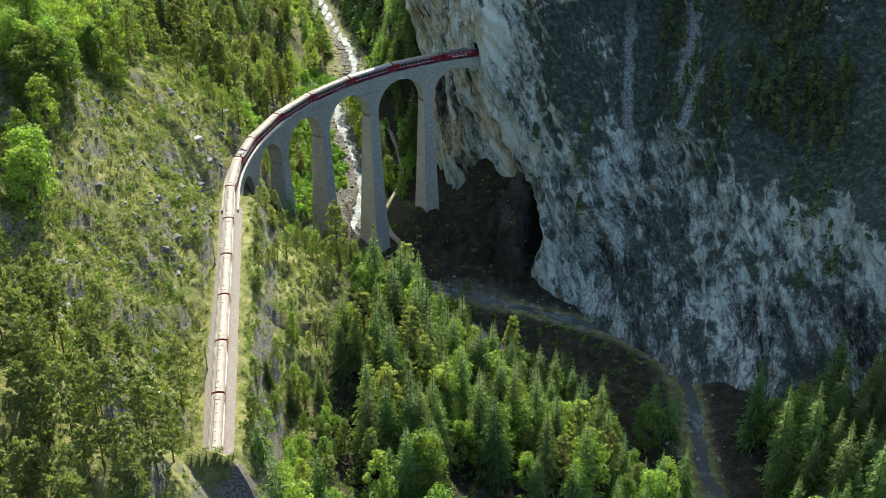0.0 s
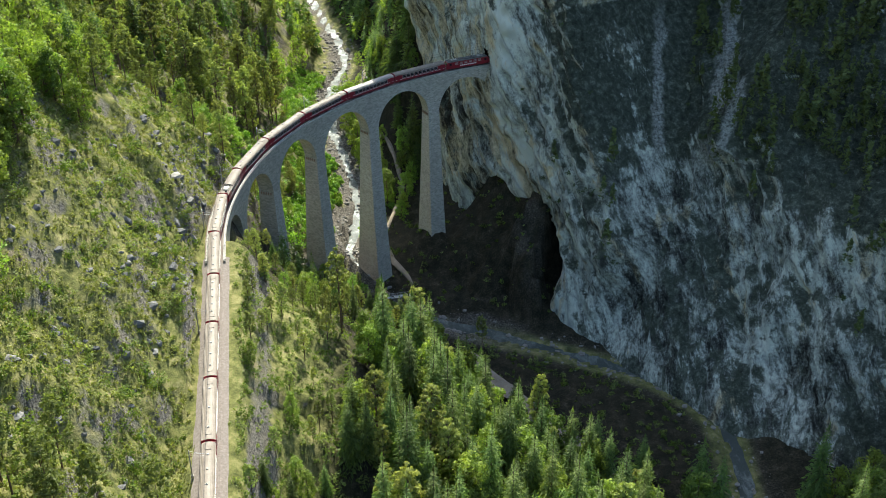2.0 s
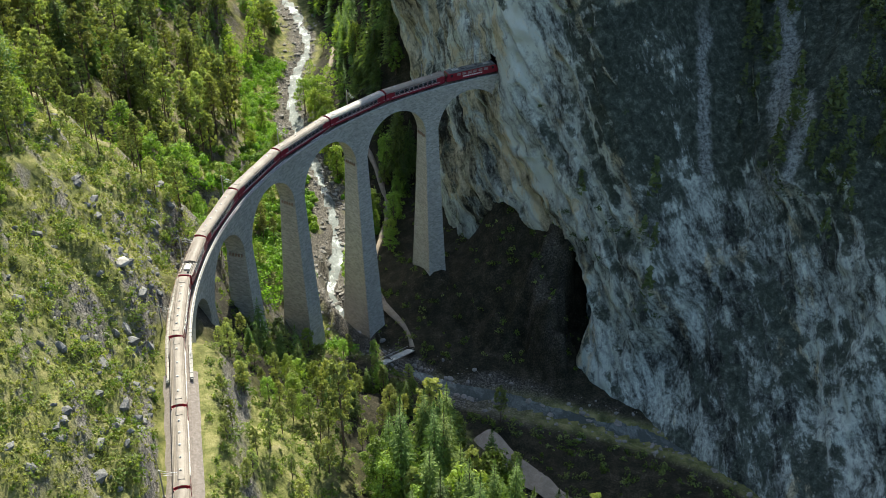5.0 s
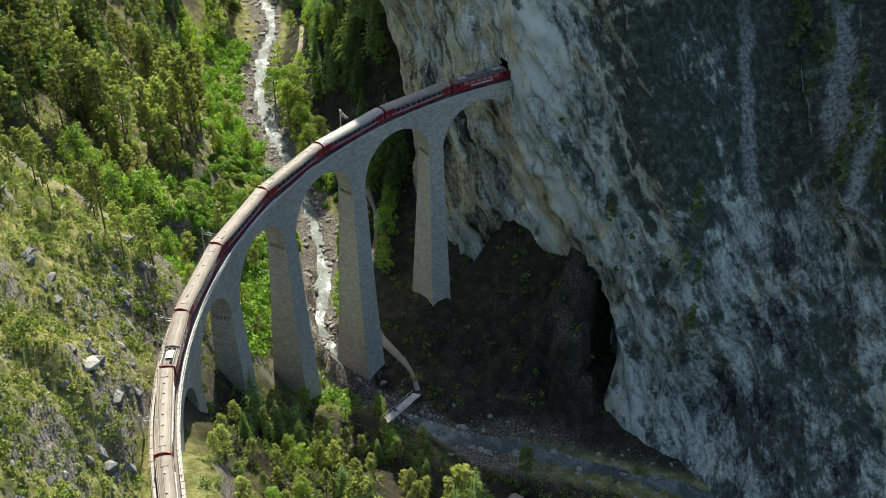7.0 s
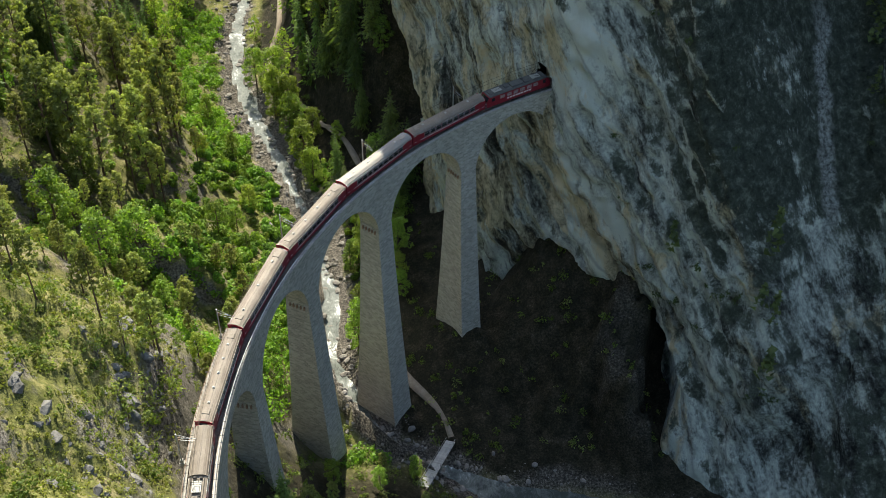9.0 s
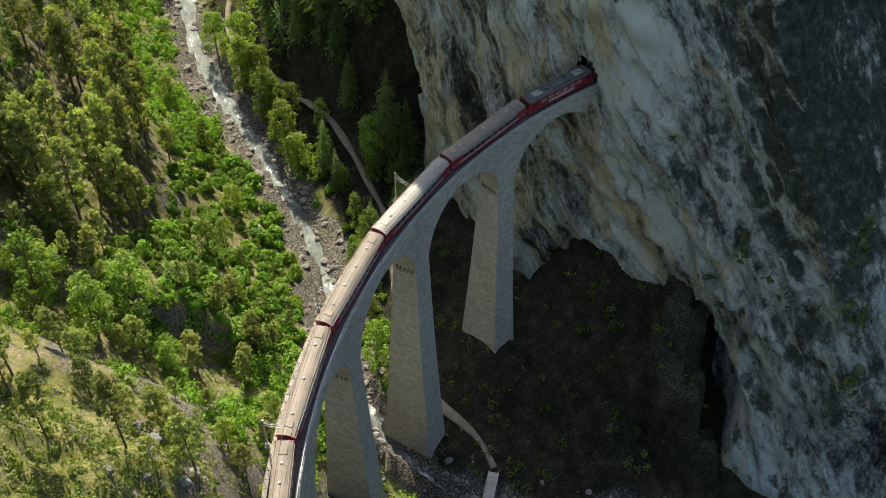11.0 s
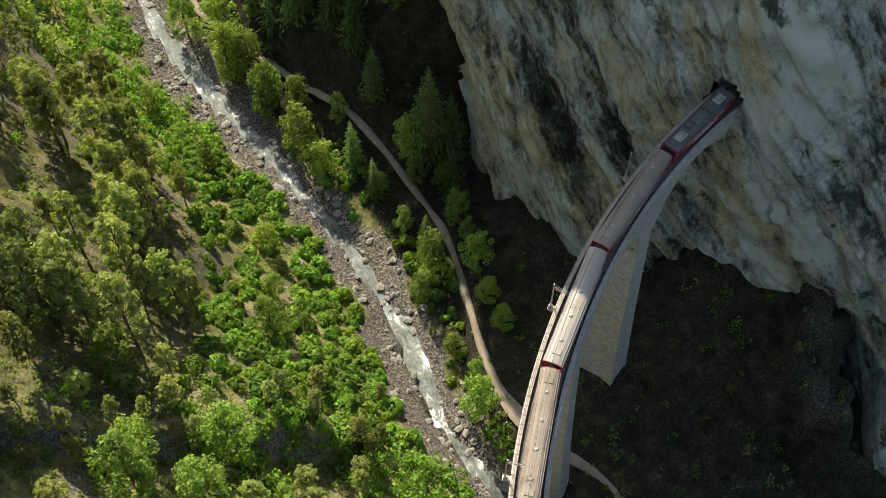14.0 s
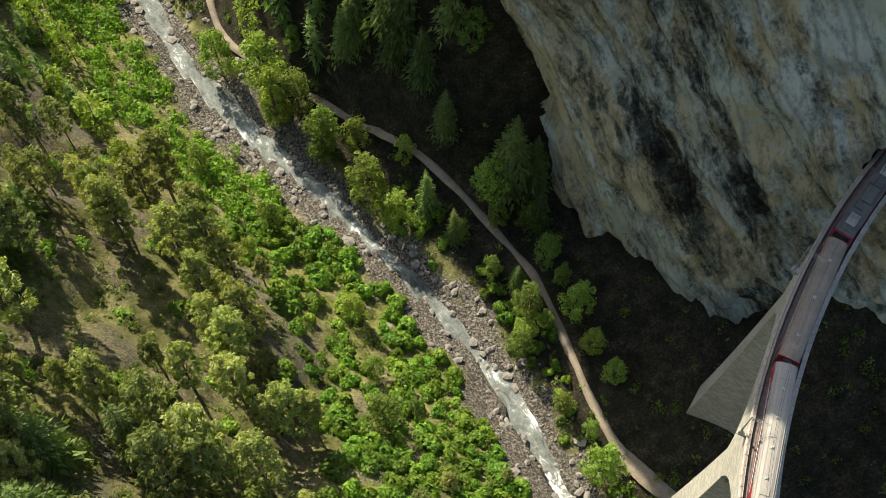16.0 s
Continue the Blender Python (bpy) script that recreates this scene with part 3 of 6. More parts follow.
    # less gravel downstream, to darken the shaded valley floor
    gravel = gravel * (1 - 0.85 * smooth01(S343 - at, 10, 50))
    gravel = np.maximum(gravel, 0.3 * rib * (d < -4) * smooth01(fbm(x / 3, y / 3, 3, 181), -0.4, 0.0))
    litter_shade = litter_shade + 0.42 * (d > 0) * smooth01(d, 20, 32) * smooth01(y + 0.6 * (d - 30), 396, 412) * (1 - smooth01(y, 620, 700))
    return z, gravel, np.clip(litter_shade, 0, 1)


def grid_axis(lo, hi, fine_lo, fine_hi, fine, coarse_growth=1.16):
    mid = list(np.arange(fine_lo, fine_hi + fine, fine))
    a, st = [], fine
    v = fine_lo
    while v > lo:
        st *= coarse_growth
        v -= st
        a.append(v)
    b, st, v = [], fine, mid[-1]
    while v < hi:
        st *= coarse_growth
        v += st
        b.append(v)
    return np.array(a[::-1] + mid + b)


def build_ground():
    xs, ys = grid_axis(-3500, 3500, -170, 130, 1.25), grid_axis(-2500, 4500, 110, 560, 1.35)
    X, Y = np.meshgrid(xs, ys)
    z, gravel, litter_shade = ground(X.ravel(), Y.ravel())
    nx, ny = len(xs), len(ys)
    verts = np.column_stack([X.ravel(), Y.ravel(), z])
    i = np.arange((ny - 1) * (nx - 1))
    a = (i // (nx - 1)) * nx + i % (nx - 1)
    faces = np.column_stack([a, a + 1, a + nx + 1, a + nx])
    me = bpy.data.meshes.new("ground")
    me.from_pydata(verts, [], faces.tolist())
    me.materials.append(GROUND)
    me.polygons.foreach_set("use_smooth", [True] * len(me.polygons))
    me.attributes.new("gravel", "FLOAT", "POINT").data.foreach_set("value", gravel.astype(np.float32))
    d, _ = to_river(X.ravel(), Y.ravel())
    x, y = X.ravel(), Y.ravel()
    bank = (d > 5) * smooth01(y, 325, 350) * (1 - smooth01(d, 60, 90)) * smooth01(fbm(x / 7, y / 7, 4, 131, 0.6) + 0.12 * np.exp(-((d - 26) / 10) ** 2), 0.0, 0.16)
    me.attributes.new("soil", "FLOAT", "POINT").data.foreach_set("value", bank.astype(np.float32))
    me.attributes.new("litter_shade", "FLOAT", "POINT").data.foreach_set("value", litter_shade.astype(np.float32))
    me.update()
    return tagged(new("ground", me), "steep rocky valley ground with dry grass and gravel river banks", "ground", kind="structure")


build_ground()

# ---- cliff ----


def cliff_set(u, z):
    """How far the rock stands back from the foot's line, at u metres along it and height z."""
    wall = lerp(u, [-60, -32, -20, -10, 0, 8, 18, 30, 45, 60, 75, 92], [52, 27, 16.5, 9, 2.5, -1, -4.5, -6, -9.5, -8, -9, -10])
    flank = 1 - smooth01(u, -30, 2)
    wall = wall - 0.45 * np.clip(z - 40, -10, 45) * flank + 0.24 * np.maximum(z - 62, 0) * smooth01(u, 38, 58)
    back = smooth01(u, 2, 26)
    wall = wall + (0.2 * np.maximum(z - 80, 0) + 0.7 * np.maximum(z - 100, 0)) * back + 0.9 * np.maximum(z - 136, 0) * (1 - back)
    wall = wall - 0.3 * np.maximum(34 - z, 0) * smooth01(u, 68, 86)
    lip = 27 - 0.33 * np.maximum(u - 45, 0) + 2.2 * np.sin(u / 5)
    hollow = 7.0 * smooth01(lip - z, 0, 5) * smooth01(u, 30, 46) * (1 - smooth01(u, 78, 84))
    # the bay with its screes behind the corner, and the slabs beyond
    bay = lerp(z, [-14, -4, 4, 10, 25, 41, 52, 58, 66, 74, 82, 120], [-27, -18, -10, -5, 6, 13, 19, 24, 32, 42, 52, 90])
    bay = bay + (-11 * np.exp(-((u - 114) / 9) ** 2) + 12 * smooth01(u, 126, 150)) * smooth01(z, 42, 58) + 0.1 * np.maximum(u - 150, 0)
    corner = 71 + 0.57 * (80 - np.clip(z, 26, 86))
    w = smooth01(u - corner, -4, 8)
    return wall * (1 - w) + bay * w + hollow


def cliff_place(u, z):
    s = cliff_set(u, z)
    a, c = 0.69 * u - 0.72 * z, 0.72 * u + 0.69 * z
    n = 8.5 * fbm(c / 24, a / 60, 3, 5) + 4.6 * np.abs(fbm(c / 9, a / 46, 4, 15)) + 2.6 * np.abs(fbm(c / 4.2 + 7, a / 24, 4, 45, 0.6)) + 1.5 * fbm(c / 2.0, a / 5, 3, 25)
    ledge = 1.6 * (np.abs(((a / 7.5 + 1.2 * fbm(u / 14, z / 14, 3, 35)) % 1.0) - 0.5) - 0.25)
    near = np.exp(-((u - 39) / 5.5) ** 2 - ((z - 66) / 7) ** 2)
    s = s + (n + ledge) * (1 - 0.8 * near) * smooth01(z, -12, 4)
    return FOOT[0] + u * ALONG[0] - s * OUT[0], FOOT[1] + u * ALONG[1] - s * OUT[1]


def build_cliff():
    us = np.concatenate([np.arange(-60, 64, 0.72), np.arange(64, 108, 0.5), np.arange(108, 160, 0.72), np.arange(160, 330, 2.0)])
    zs = np.concatenate([np.arange(-14, 110, 0.72), np.arange(110, 215, 3.0)])
    U, Z = np.meshgrid(us, zs)
    X, Y = cliff_place(U, Z)
    tilt = 1.1 * fbm(U / 7, Z / 7, 3, 31)
    verts = np.column_stack([X.ravel(), Y.ravel(), (Z + tilt).ravel()])
    nu, nz = len(us), len(zs)
    p0, w0, z0 = line_at(0)
    side = np.array([-w0.y, w0.x])
    rel = verts[:, :2] - np.array([p0.x, p0.y])
    along, across, up = rel @ np.array([w0.x, w0.y]), rel @ side, verts[:, 2] - z0
    hole = (np.abs(across) < 2.75) & (up > -0.6) & (up < 2.7 + np.sqrt(np.maximum(2.75 ** 2 - across ** 2, 0)))
    faces = []
    for j in range(nz - 1):
        for i in range(nu - 1):
            a = j * nu + i
            q = (a, a + 1, a + nu + 1, a + nu)
            if not all(hole[k] for k in q):
                faces.append(q)
    # crown of the massif: back from the upper edge
    top = (nz - 1) * nu
    o = len(verts)
    back = verts[top:top + nu] + np.array([260 * 0.775, 260 * 0.632, 40])
    verts = np.vstack([verts, back])
    faces += [(top + i, top + i + 1, o + i + 1, o + i) for i in range(nu - 1)]
    # end wall, added to keep the sun out behind the rock face
    o2 = len(verts)
    end = verts[0:nz * nu:nu] + np.array([260 * 0.775, 260 * 0.632, 0])
    verts = np.vstack([verts, end])
    faces += [(j * nu, (j + 1) * nu, o2 + j + 1, o2 + j) for j in range(nz - 1)] + [(top, o, o2 + nz - 1)]
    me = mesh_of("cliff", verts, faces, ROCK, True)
    flat_uv = np.vstack([np.column_stack([U.ravel(), Z.ravel()]), np.column_stack([us, np.full(nu, 330.0)]), np.column_stack([np.full(nz, -200.0), zs])])
    idx = np.empty(len(me.loops), np.int32)
    me.loops.foreach_get("vertex_index", idx)
    me.uv_layers.new(name="uv").data.foreach_set("uv", flat_uv[idx].astype(np.float32).ravel())
    return tagged(new("cliff", me), "shaded pale grey limestone cliff with ochre stains and dark mossy ledges", "cliff", kind="structure")


build_cliff()


def build_tunnel():
    """Arched lining that leads from the mouth into the rock."""
    arch = [(-2.6, -0.6), (-2.6, 2.6)] + [(-2.6 * math.cos(a), 2.6 + 2.6 * math.sin(a)) for a in np.linspace(0.2, math.pi - 0.2, 11)] + [(2.6, 2.6), (2.6, -0.6)]
    outer = [(-3.1, -0.6), (-3.1, 2.6)] + [(-3.1 * math.cos(a), 2.6 + 3.1 * math.sin(a)) for a in np.linspace(0.2, math.pi - 0.2, 11)] + [(3.1, 2.6), (3.1, -0.6)]
    b = Build()
    b.sweep(arch + outer[::-1], [on_line(s) for s in np.linspace(1.6, -34, 18)])
    b.sweep([(-3.1, -0.9), (3.1, -0.9), (3.1, -0.5), (-3.1, -0.5)], [on_line(s) for s in np.linspace(1.6, -34, 12)])
    t = tagged(new("tunnel", b.mesh("tunnel", ROCK)), "dark arched railway tunnel mouth cut into the cliff", "tunnel", kind="structure")
    e = Build()
    e.sweep([(-2.6, -0.6), (2.6, -0.6), (2.6, 5.2), (-2.6, 5.2)], [on_line(-33.5), on_line(-34)])
    tagged(new("tunnel_end", e.mesh("tunnel_end", ROCK)), "dark rock that closes the tunnel", "tunnel", kind="structure")


build_tunnel()


# ---- river ----
def build_river():
    sel = [i for i in range(len(RIV)) if -60 < RIV[i][1] < 1100]
    verts, faces = [], []
    for n, i in enumerate(sel):
        d = RIV[i + 1] - RIV[i - 1]
        d = d / np.hypot(*d)
        nrm = np.array([-d[1], d[0]])
        z = float(river_z(RIV_S[i])) - 0.55
        for k in np.linspace(-5.0, 5.0, 9):
            p = RIV[i] + nrm * k
            verts.append((p[0], p[1], z + 0.25 * float(vnoise(np.array(p[0] / 2.0), np.array(p[1] / 2.0), 3))))
    for n in range(len(sel) - 1):
        faces += [(n * 9 + k, n * 9 + k + 1, n * 9 + k + 10, n * 9 + k + 9) for k in range(8)]
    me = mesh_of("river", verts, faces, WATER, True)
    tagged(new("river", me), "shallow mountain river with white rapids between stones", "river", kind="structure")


build_river()


# ---- viaduct ----
def with_uv(me, s_scale=1.0):
    """Box-mapped coordinates in metres along the curve and up."""
    uv = me.uv_layers.new(name="uv")
    for poly in me.polygons:
        n = poly.normal
        for li in poly.loop_indices:
            p = me.vertices[me.loops[li].vertex_index].co
            th = math.atan2(p.y - CY, p.x - CX)
            r = math.hypot(p.x - CX, p.y - CY)
            radial = Vector((math.cos(th), math.sin(th), 0))
            if abs(n.z) > 0.75:
                uv.data[li].uv = (th * RADIUS, r)
            elif abs(n.dot(radial)) > 0.6:
                uv.data[li].uv = (th * RADIUS, p.z)
            else:
                uv.data[li].uv = (r, p.z)
    return me


viaduct = thing("viaduct", "curved six-arched grey limestone railway viaduct on tall tapering piers", "viaduct")
HALF, SPAN_R, CROWN = 2.25, 9.85, 1.9
PITCH_M = radians(PITCH) * RADIUS
FOOT_Z = {1: -2.0, 2: -10.0, 3: -10.0, 4: 4.0, 5: 24.0}


def span_mesh(i):
    """One arch with its spandrel walls, from pier axis to pier axis."""
    mid = (i + 0.5) * PITCH_M
    a = np.linspace(-PITCH_M / 2, PITCH_M / 2, 41)
    b = Build()
    cols = []
    for k in a:
        z_soffit = -CROWN - SPAN_R + (math.sqrt(max(SPAN_R ** 2 - k ** 2, 0)) if abs(k) < SPAN_R else 0)
        cols.append((mid + k, z_soffit - 0.6))
    rows = []
    for s, lo in cols:
        at = on_line(max(s, -2.0))
        rows.append([at(-HALF, -0.55), at(HALF, -0.55), at(HALF + 0.04, -6), at(HALF + 0.1, min(lo, -2.3)), at(-HALF - 0.1, min(lo, -2.3)), at(-HALF - 0.04, -6)])
        if lo > -6:
            for q in (2, 5):
                rows[-1][q] = rows[-1][q] * 1.0
                rows[-1][q].z = (rows[-1][0].z + rows[-1][3].z) / 2
    o = [p for r in rows for p in r]
    fs = [(i2 * 6 + k, i2 * 6 + (k + 1) % 6, (i2 + 1) * 6 + (k + 1) % 6, (i2 + 1) * 6 + k) for i2 in range(len(rows) - 1) for k in range(6)]
    fs += [tuple(reversed(range(6))), tuple((len(rows) - 1) * 6 + k for k in range(6))]
    b.add(o, fs)
    return with_uv(b.mesh("arch", MASONRY))


for i in range(6):
    hang("arch", span_mesh(i), viaduct)


def pier_mesh(i, foot):
    s0 = i * PITCH_M
    top = on_line(s0)(0, -CROWN - SPAN_R - 0.3).z
    p, w, zr = line_at(s0)
    out = Vector((p.x - CX, p.y - CY, 0)).normalized()
    b = Build()
    rings = []
    n = 16
    for k in range(n + 1):
        t = k / n
        z = top + (foot - top) * t
        drop = top - z
        L = 1.95 + 0.018 * drop
        W = HALF + 0.1 + 0.038 * drop + 0.0004 * drop ** 2
        rings.append([p + w * (-L) + out * (-W) + Vector((0, 0, z)), p + w * L + out * (-W) + Vector((0, 0, z)), p + w * L + out * W + Vector((0, 0, z)), p + w * (-L) + out * W + Vector((0, 0, z))])
    o = [q for r in rings for q in r]
    fs = [(r * 4 + k, r * 4 + (k + 1) % 4, (r + 1) * 4 + (k + 1) % 4, (r + 1) * 4 + k) for r in range(n) for k in range(4)] + [(3, 2, 1, 0), tuple(n * 4 + k for k in range(4))]
    b.add(o, fs)
    me = with_uv(b.mesh("pier", MASONRY))
    return me


for i in range(1, 6):
    hang("pier", pier_mesh(i, FOOT_Z[i]), viaduct)
b = Build()
b.sweep([(-HALF - 0.3, -22), (HALF + 0.3, -22), (HALF, -0.55), (-HALF, -0.55)], [on_line(s) for s in np.linspace(6 * PITCH_M - 0.2, 6 * PITCH_M + 14, 8)])
hang("abutment", with_uv(b.mesh("abutment", MASONRY)), viaduct)
for side, nm in ((-1, "parapet"), (1, "parapet")):
    b = Build()
    a0, a1 = sorted((side * (HALF - 0.35), side * (HALF + 0.12)))
    b.sweep([(a0, -0.56), (a1, -0.56), (a1, 0.30), (a0, 0.30)], [on_line(s) for s in np.linspace(-0.8, 6 * PITCH_M + 13, 90)])
    hang(nm, with_uv(b.mesh(nm, MASONRY)), viaduct)

# ---- track ----
b = Build()
b.sweep([(-1.95, -0.56), (1.95, -0.56), (1.6, -0.16), (-1.6, -0.16)], [on_line(s) for s in np.linspace(-33, S_START + 10, 110)])
b.sweep([(-3.6, -0.9), (3.4, -0.9), (1.8, -0.16), (-1.8, -0.16)], [on_line(s) for s in np.linspace(S_START + 10, S_END, 90)])
ballast = tagged(new("track_bed", b.mesh("track_bed", BALLAST)), "brown gravel ballast bed of the railway track", "track bed", kind="structure")
track = thing("railway_track", "single narrow-gauge railway track with rusty steel rails", "railway track", kind="structure")
for side in (-0.53, 0.53):
    b = Build()
    b.sweep([(side - 0.06, -0.13), (side + 0.06, -0.13), (side + 0.035, 0), (side - 0.035, 0)], [on_line(s) for s in np.linspace(-33, S_END, 240)])
    hang("rail", b.mesh("rail", RAIL), track)


# ---- train ----
def car_matrix(s_mid):
    p, w, z = line_at(s_mid)
    ahead = line_at(s_mid - 7)[0] - line_at(s_mid + 7)[0]
    c = (line_at(s_mid - 7)[0] + line_at(s_mid + 7)[0]) / 2
    ang = math.atan2(ahead.y, ahead.x)
    return Matrix.Translation((c.x, c.y, z)) @ Matrix.Rotation(ang, 4, "Z") @ Matrix.Rotation(-math.atan(RISE), 4, "Y")


# a car's own axes: x ahead, y to its left, z up from the rails
def car_section(w, h0, h1, bow):
    """Outline of a car body: straight sides, rounded shoulders."""
    side = [(-w, h0), (w, h0), (w, h1)]
    arc = [(w * math.cos(a), h1 + bow * math.sin(a)) for a in np.linspace(0.25, math.pi - 0.25, 9)]
    return side + arc + [(-w, h1)]


def along_x(x):
    return lambda a, u: Vector((x, a, u))


def bogie(parent, x):
    b = Build().box((x, 0, 0.5), (2.6, 1.5, 0.3), cut=0.05).box((x, 0.82, 0.48), (2.9, 0.16, 0.34)).box((x, -0.82, 0.48), (2.9, 0.16, 0.34))
    g = hang("bogie", b.mesh("bogie", BLACK), parent)
    for dx in (-0.9, 0.9):
        for y in (-0.55, 0.55):
            w = Build().tube([(x + dx, y - 0.05, 0.37), (x + dx, y + 0.05, 0.37)], 0.36, 14)
            hang("wheel", w.mesh("wheel", BLACK), g)


def coach_shell(t, L, roof_label="", roof_mat=None, roof_cut=None):
    W = 1.32
    b = Build().box((0, 0, 1.05), (L, 2 * W, 0.55)).box((0, 0, 2.0), (L, 2 * W, 1.6))
    body = hang("body", b.mesh("body", RED), t)
    b = Build()
    for y in (-1, 1):
        b.box((0, y * (W + 0.012), 1.42), (L - 0.4, 0.02, 0.1))
        b.box((0, y * (W + 0.012), 2.88), (L - 0.2, 0.02, 0.07))
    hang("painted_line", b.mesh("painted_line", CREAM), t, "thin pale line along the red side")
    b = Build().box((0, 0, 0.66), (L - 0.6, 2.0, 0.34), cut=0.05)
    for x in np.linspace(-L * 0.22, L * 0.22, 3):
        b.box((x, 0, 0.5), (1.3, 1.9, 0.5), cut=0.06)
    hang("underframe", b.mesh("underframe", BLACK), t)
    n = int((L - 4.2) / 1.55)
    pane = Build().box((0, 0, 0), (1.16, 0.05, 0.86), cut=0.01).mesh("window", GLASS)
    frame_m = Build()
    for dx, dz, sx, sz in ((-0.62, 0, 0.07, 1.0), (0.62, 0, 0.07, 1.0), (0, 0.47, 1.31, 0.07), (0, -0.47, 1.31, 0.07), (0, 0.14, 1.18, 0.04)):
        frame_m.box((dx, 0, dz), (sx, 0.06, sz))
    frame_me = frame_m.mesh("window_frame", STEEL)
    for y in (-W - 0.006, W + 0.006):
        for k in range(n):
            x = -L / 2 + 2.6 + (k + 0.5) * (L - 5.2) / n
            w = hang("window", pane, body, m=Matrix.Translation((x, y, 2.2)))
            if k % 1 == 0:
                hang("window_frame", frame_me, t, m=Matrix.Translation((x, y * 1.004, 2.2)))
        for x in (-L / 2 + 1.2, L / 2 - 1.2):
            d = Build().box((0, 0, 0), (0.95, 0.07, 2.05), cut=0.02)
            d.box((0, 0, 0.42), (0.56, 0.085, 0.78))
            hang("door", d.mesh("door", RED), t, "red entrance door", Matrix.Translation((x, y, 1.86)))
    # rounded roof with fine ribs along it
    sec = [(-W - 0.02, 2.76)] + [((W + 0.02) * math.cos(a), 2.86 + 0.62 * math.sin(a)) for a in np.linspace(math.pi, 0, 15)] + [(W + 0.02, 2.76)]
    ribs = []
    for k, (y, z) in enumerate(sec):
        ribs += [(y, z)] if k in (0, 1, 15, 16) or k % 2 else [(y - 0.05, z), (y - 0.04, z + 0.035), (y + 0.04, z + 0.035), (y + 0.05, z)]
    sec = ribs
    x0, x1 = (-L / 2, L / 2) if roof_cut is None else (roof_cut, L / 2)
    r = Build().sweep(sec, [along_x(x) for x in np.linspace(x0, x1, 7)])
    if roof_cut is not None:
        low = [(-W, 2.7)] + [(W * math.cos(a), 2.8 + 0.36 * math.sin(a)) for a in np.linspace(math.pi, 0, 11)] + [(W, 2.7)]
        r.sweep(low, [along_x(-L / 2), along_x(roof_cut + 0.05)])
    hang("roof", r.mesh("roof", roof_mat or ROOF), t, roof_label)
    for x in (-L / 2 - 0.02, L / 2 + 0.02):
        sg = 1 if x > 0 else -1
        e = Build().box((x, 0, 2.0), (0.1, 2 * W, 2.5)).box((x, 0, 3.2), (0.12, 1.9, 0.34), cut=0.02)
        hang("end_wall", e.mesh("end_wall", RED), t)
        g = Build().box((x + sg * 0.17, 0, 1.95), (0.34, 1.1, 2.1), cut=0.04)
        hang("gangway", g.mesh("gangway", BLACK), t, "black folded gangway bellows")
        c = Build().tube([(x, 0, 0.75), (x + sg * 0.38, 0, 0.75)], 0.12, 8)
        hang("coupler", c.mesh("coupler", BLACK), t)
    for x in (-L / 2 + 3.1, L / 2 - 3.1):
        bogie(t, x)
    return body


def coach(L, roof_mat, vents, label):
    t = thing("railway_coach", label, "railway coach", group="coaches of the train")
    coach_shell(t, L, "", roof_mat)
    for x in vents:
        v = Build().box((x, 0.05, 3.53), (0.42, 0.42, 0.14), cut=0.05).tube([(x, 0.05, 3.55), (x, 0.05, 3.68)], 0.11, 8)
        hang("roof_vent", v.mesh("roof_vent", ROOF_GREY), t)
    for x in (-L / 2 + 1.7, L / 2 - 1.7):
        v = Build().box((x, 0, 3.5), (0.9, 1.15, 0.1), cut=0.04)
        hang("roof_hatch", v.mesh("roof_hatch", roof_mat), t)
    return t


def pantograph(parent, x, z, facing=1):
    b = Build().box((x, 0, z), (1.9, 1.3, 0.08), cut=0.02)
    for dx in (-0.75, 0.75):
        for y in (-0.5, 0.5):
            b.tube([(x + dx, y, z - 0.25), (x + dx, y, z)], 0.07, 8)
    base = hang("pantograph_base", b.mesh("pantograph_base", ROOF_GREY), parent)
    b = Build()
    for y in (-0.45, 0.45):
        b.tube([(x - 0.7 * facing, y, z + 0.05), (x + 0.75 * facing, y * 0.8, z + 0.65)], 0.035, 5)
        b.tube([(x + 0.75 * facing, y * 0.8, z + 0.65), (x - 0.3 * facing, y * 0.9, z + 1.25)], 0.03, 5)
    b.tube([(x + 0.75 * facing, -0.4, z + 0.65), (x + 0.75 * facing, 0.4, z + 0.65)], 0.03, 5)
    hang("pantograph_arm", b.mesh("pantograph_arm", BLACK), base)
    b = Build()
    for dx in (-0.16, 0.16):
        b.tube([(x - 0.3 * facing + dx, y, z + 1.28 - 0.5 * max(0, abs(y) - 0.55)) for y in np.linspace(-0.85, 0.85, 9)], 0.035, 5)
    hang("contact_strip", b.mesh("contact_strip", BLACK), base)


def driving_coach(L):
    t = thing("powered_coach", "short red railcar with a pale roof and a raised pantograph", "railway coach", group="coaches of the train")
    coach_shell(t, L, "", ROOF, roof_cut=-L / 2 + 4.6)
    pantograph(t, -L / 2 + 2.6, 3.42, 1)
    b = Build()
    for x, y, sx, sy in ((-L / 2 + 4.2, 0.4, 0.4, 0.5), (-L / 2 + 1.0, -0.45, 0.6, 0.4), (-L / 2 + 4.1, -0.5, 0.35, 0.4)):
        b.box((x, y, 3.3), (sx, sy, 0.28), cut=0.04)
    for y in (-0.95, 0.95):
        b.tube([(-L / 2 + 0.6, y, 3.2), (-L / 2 + 4.4, y, 3.2)], 0.04, 5)
    hang("roof_equipment", b.mesh("roof_equipment", BLACK), t)
    return t


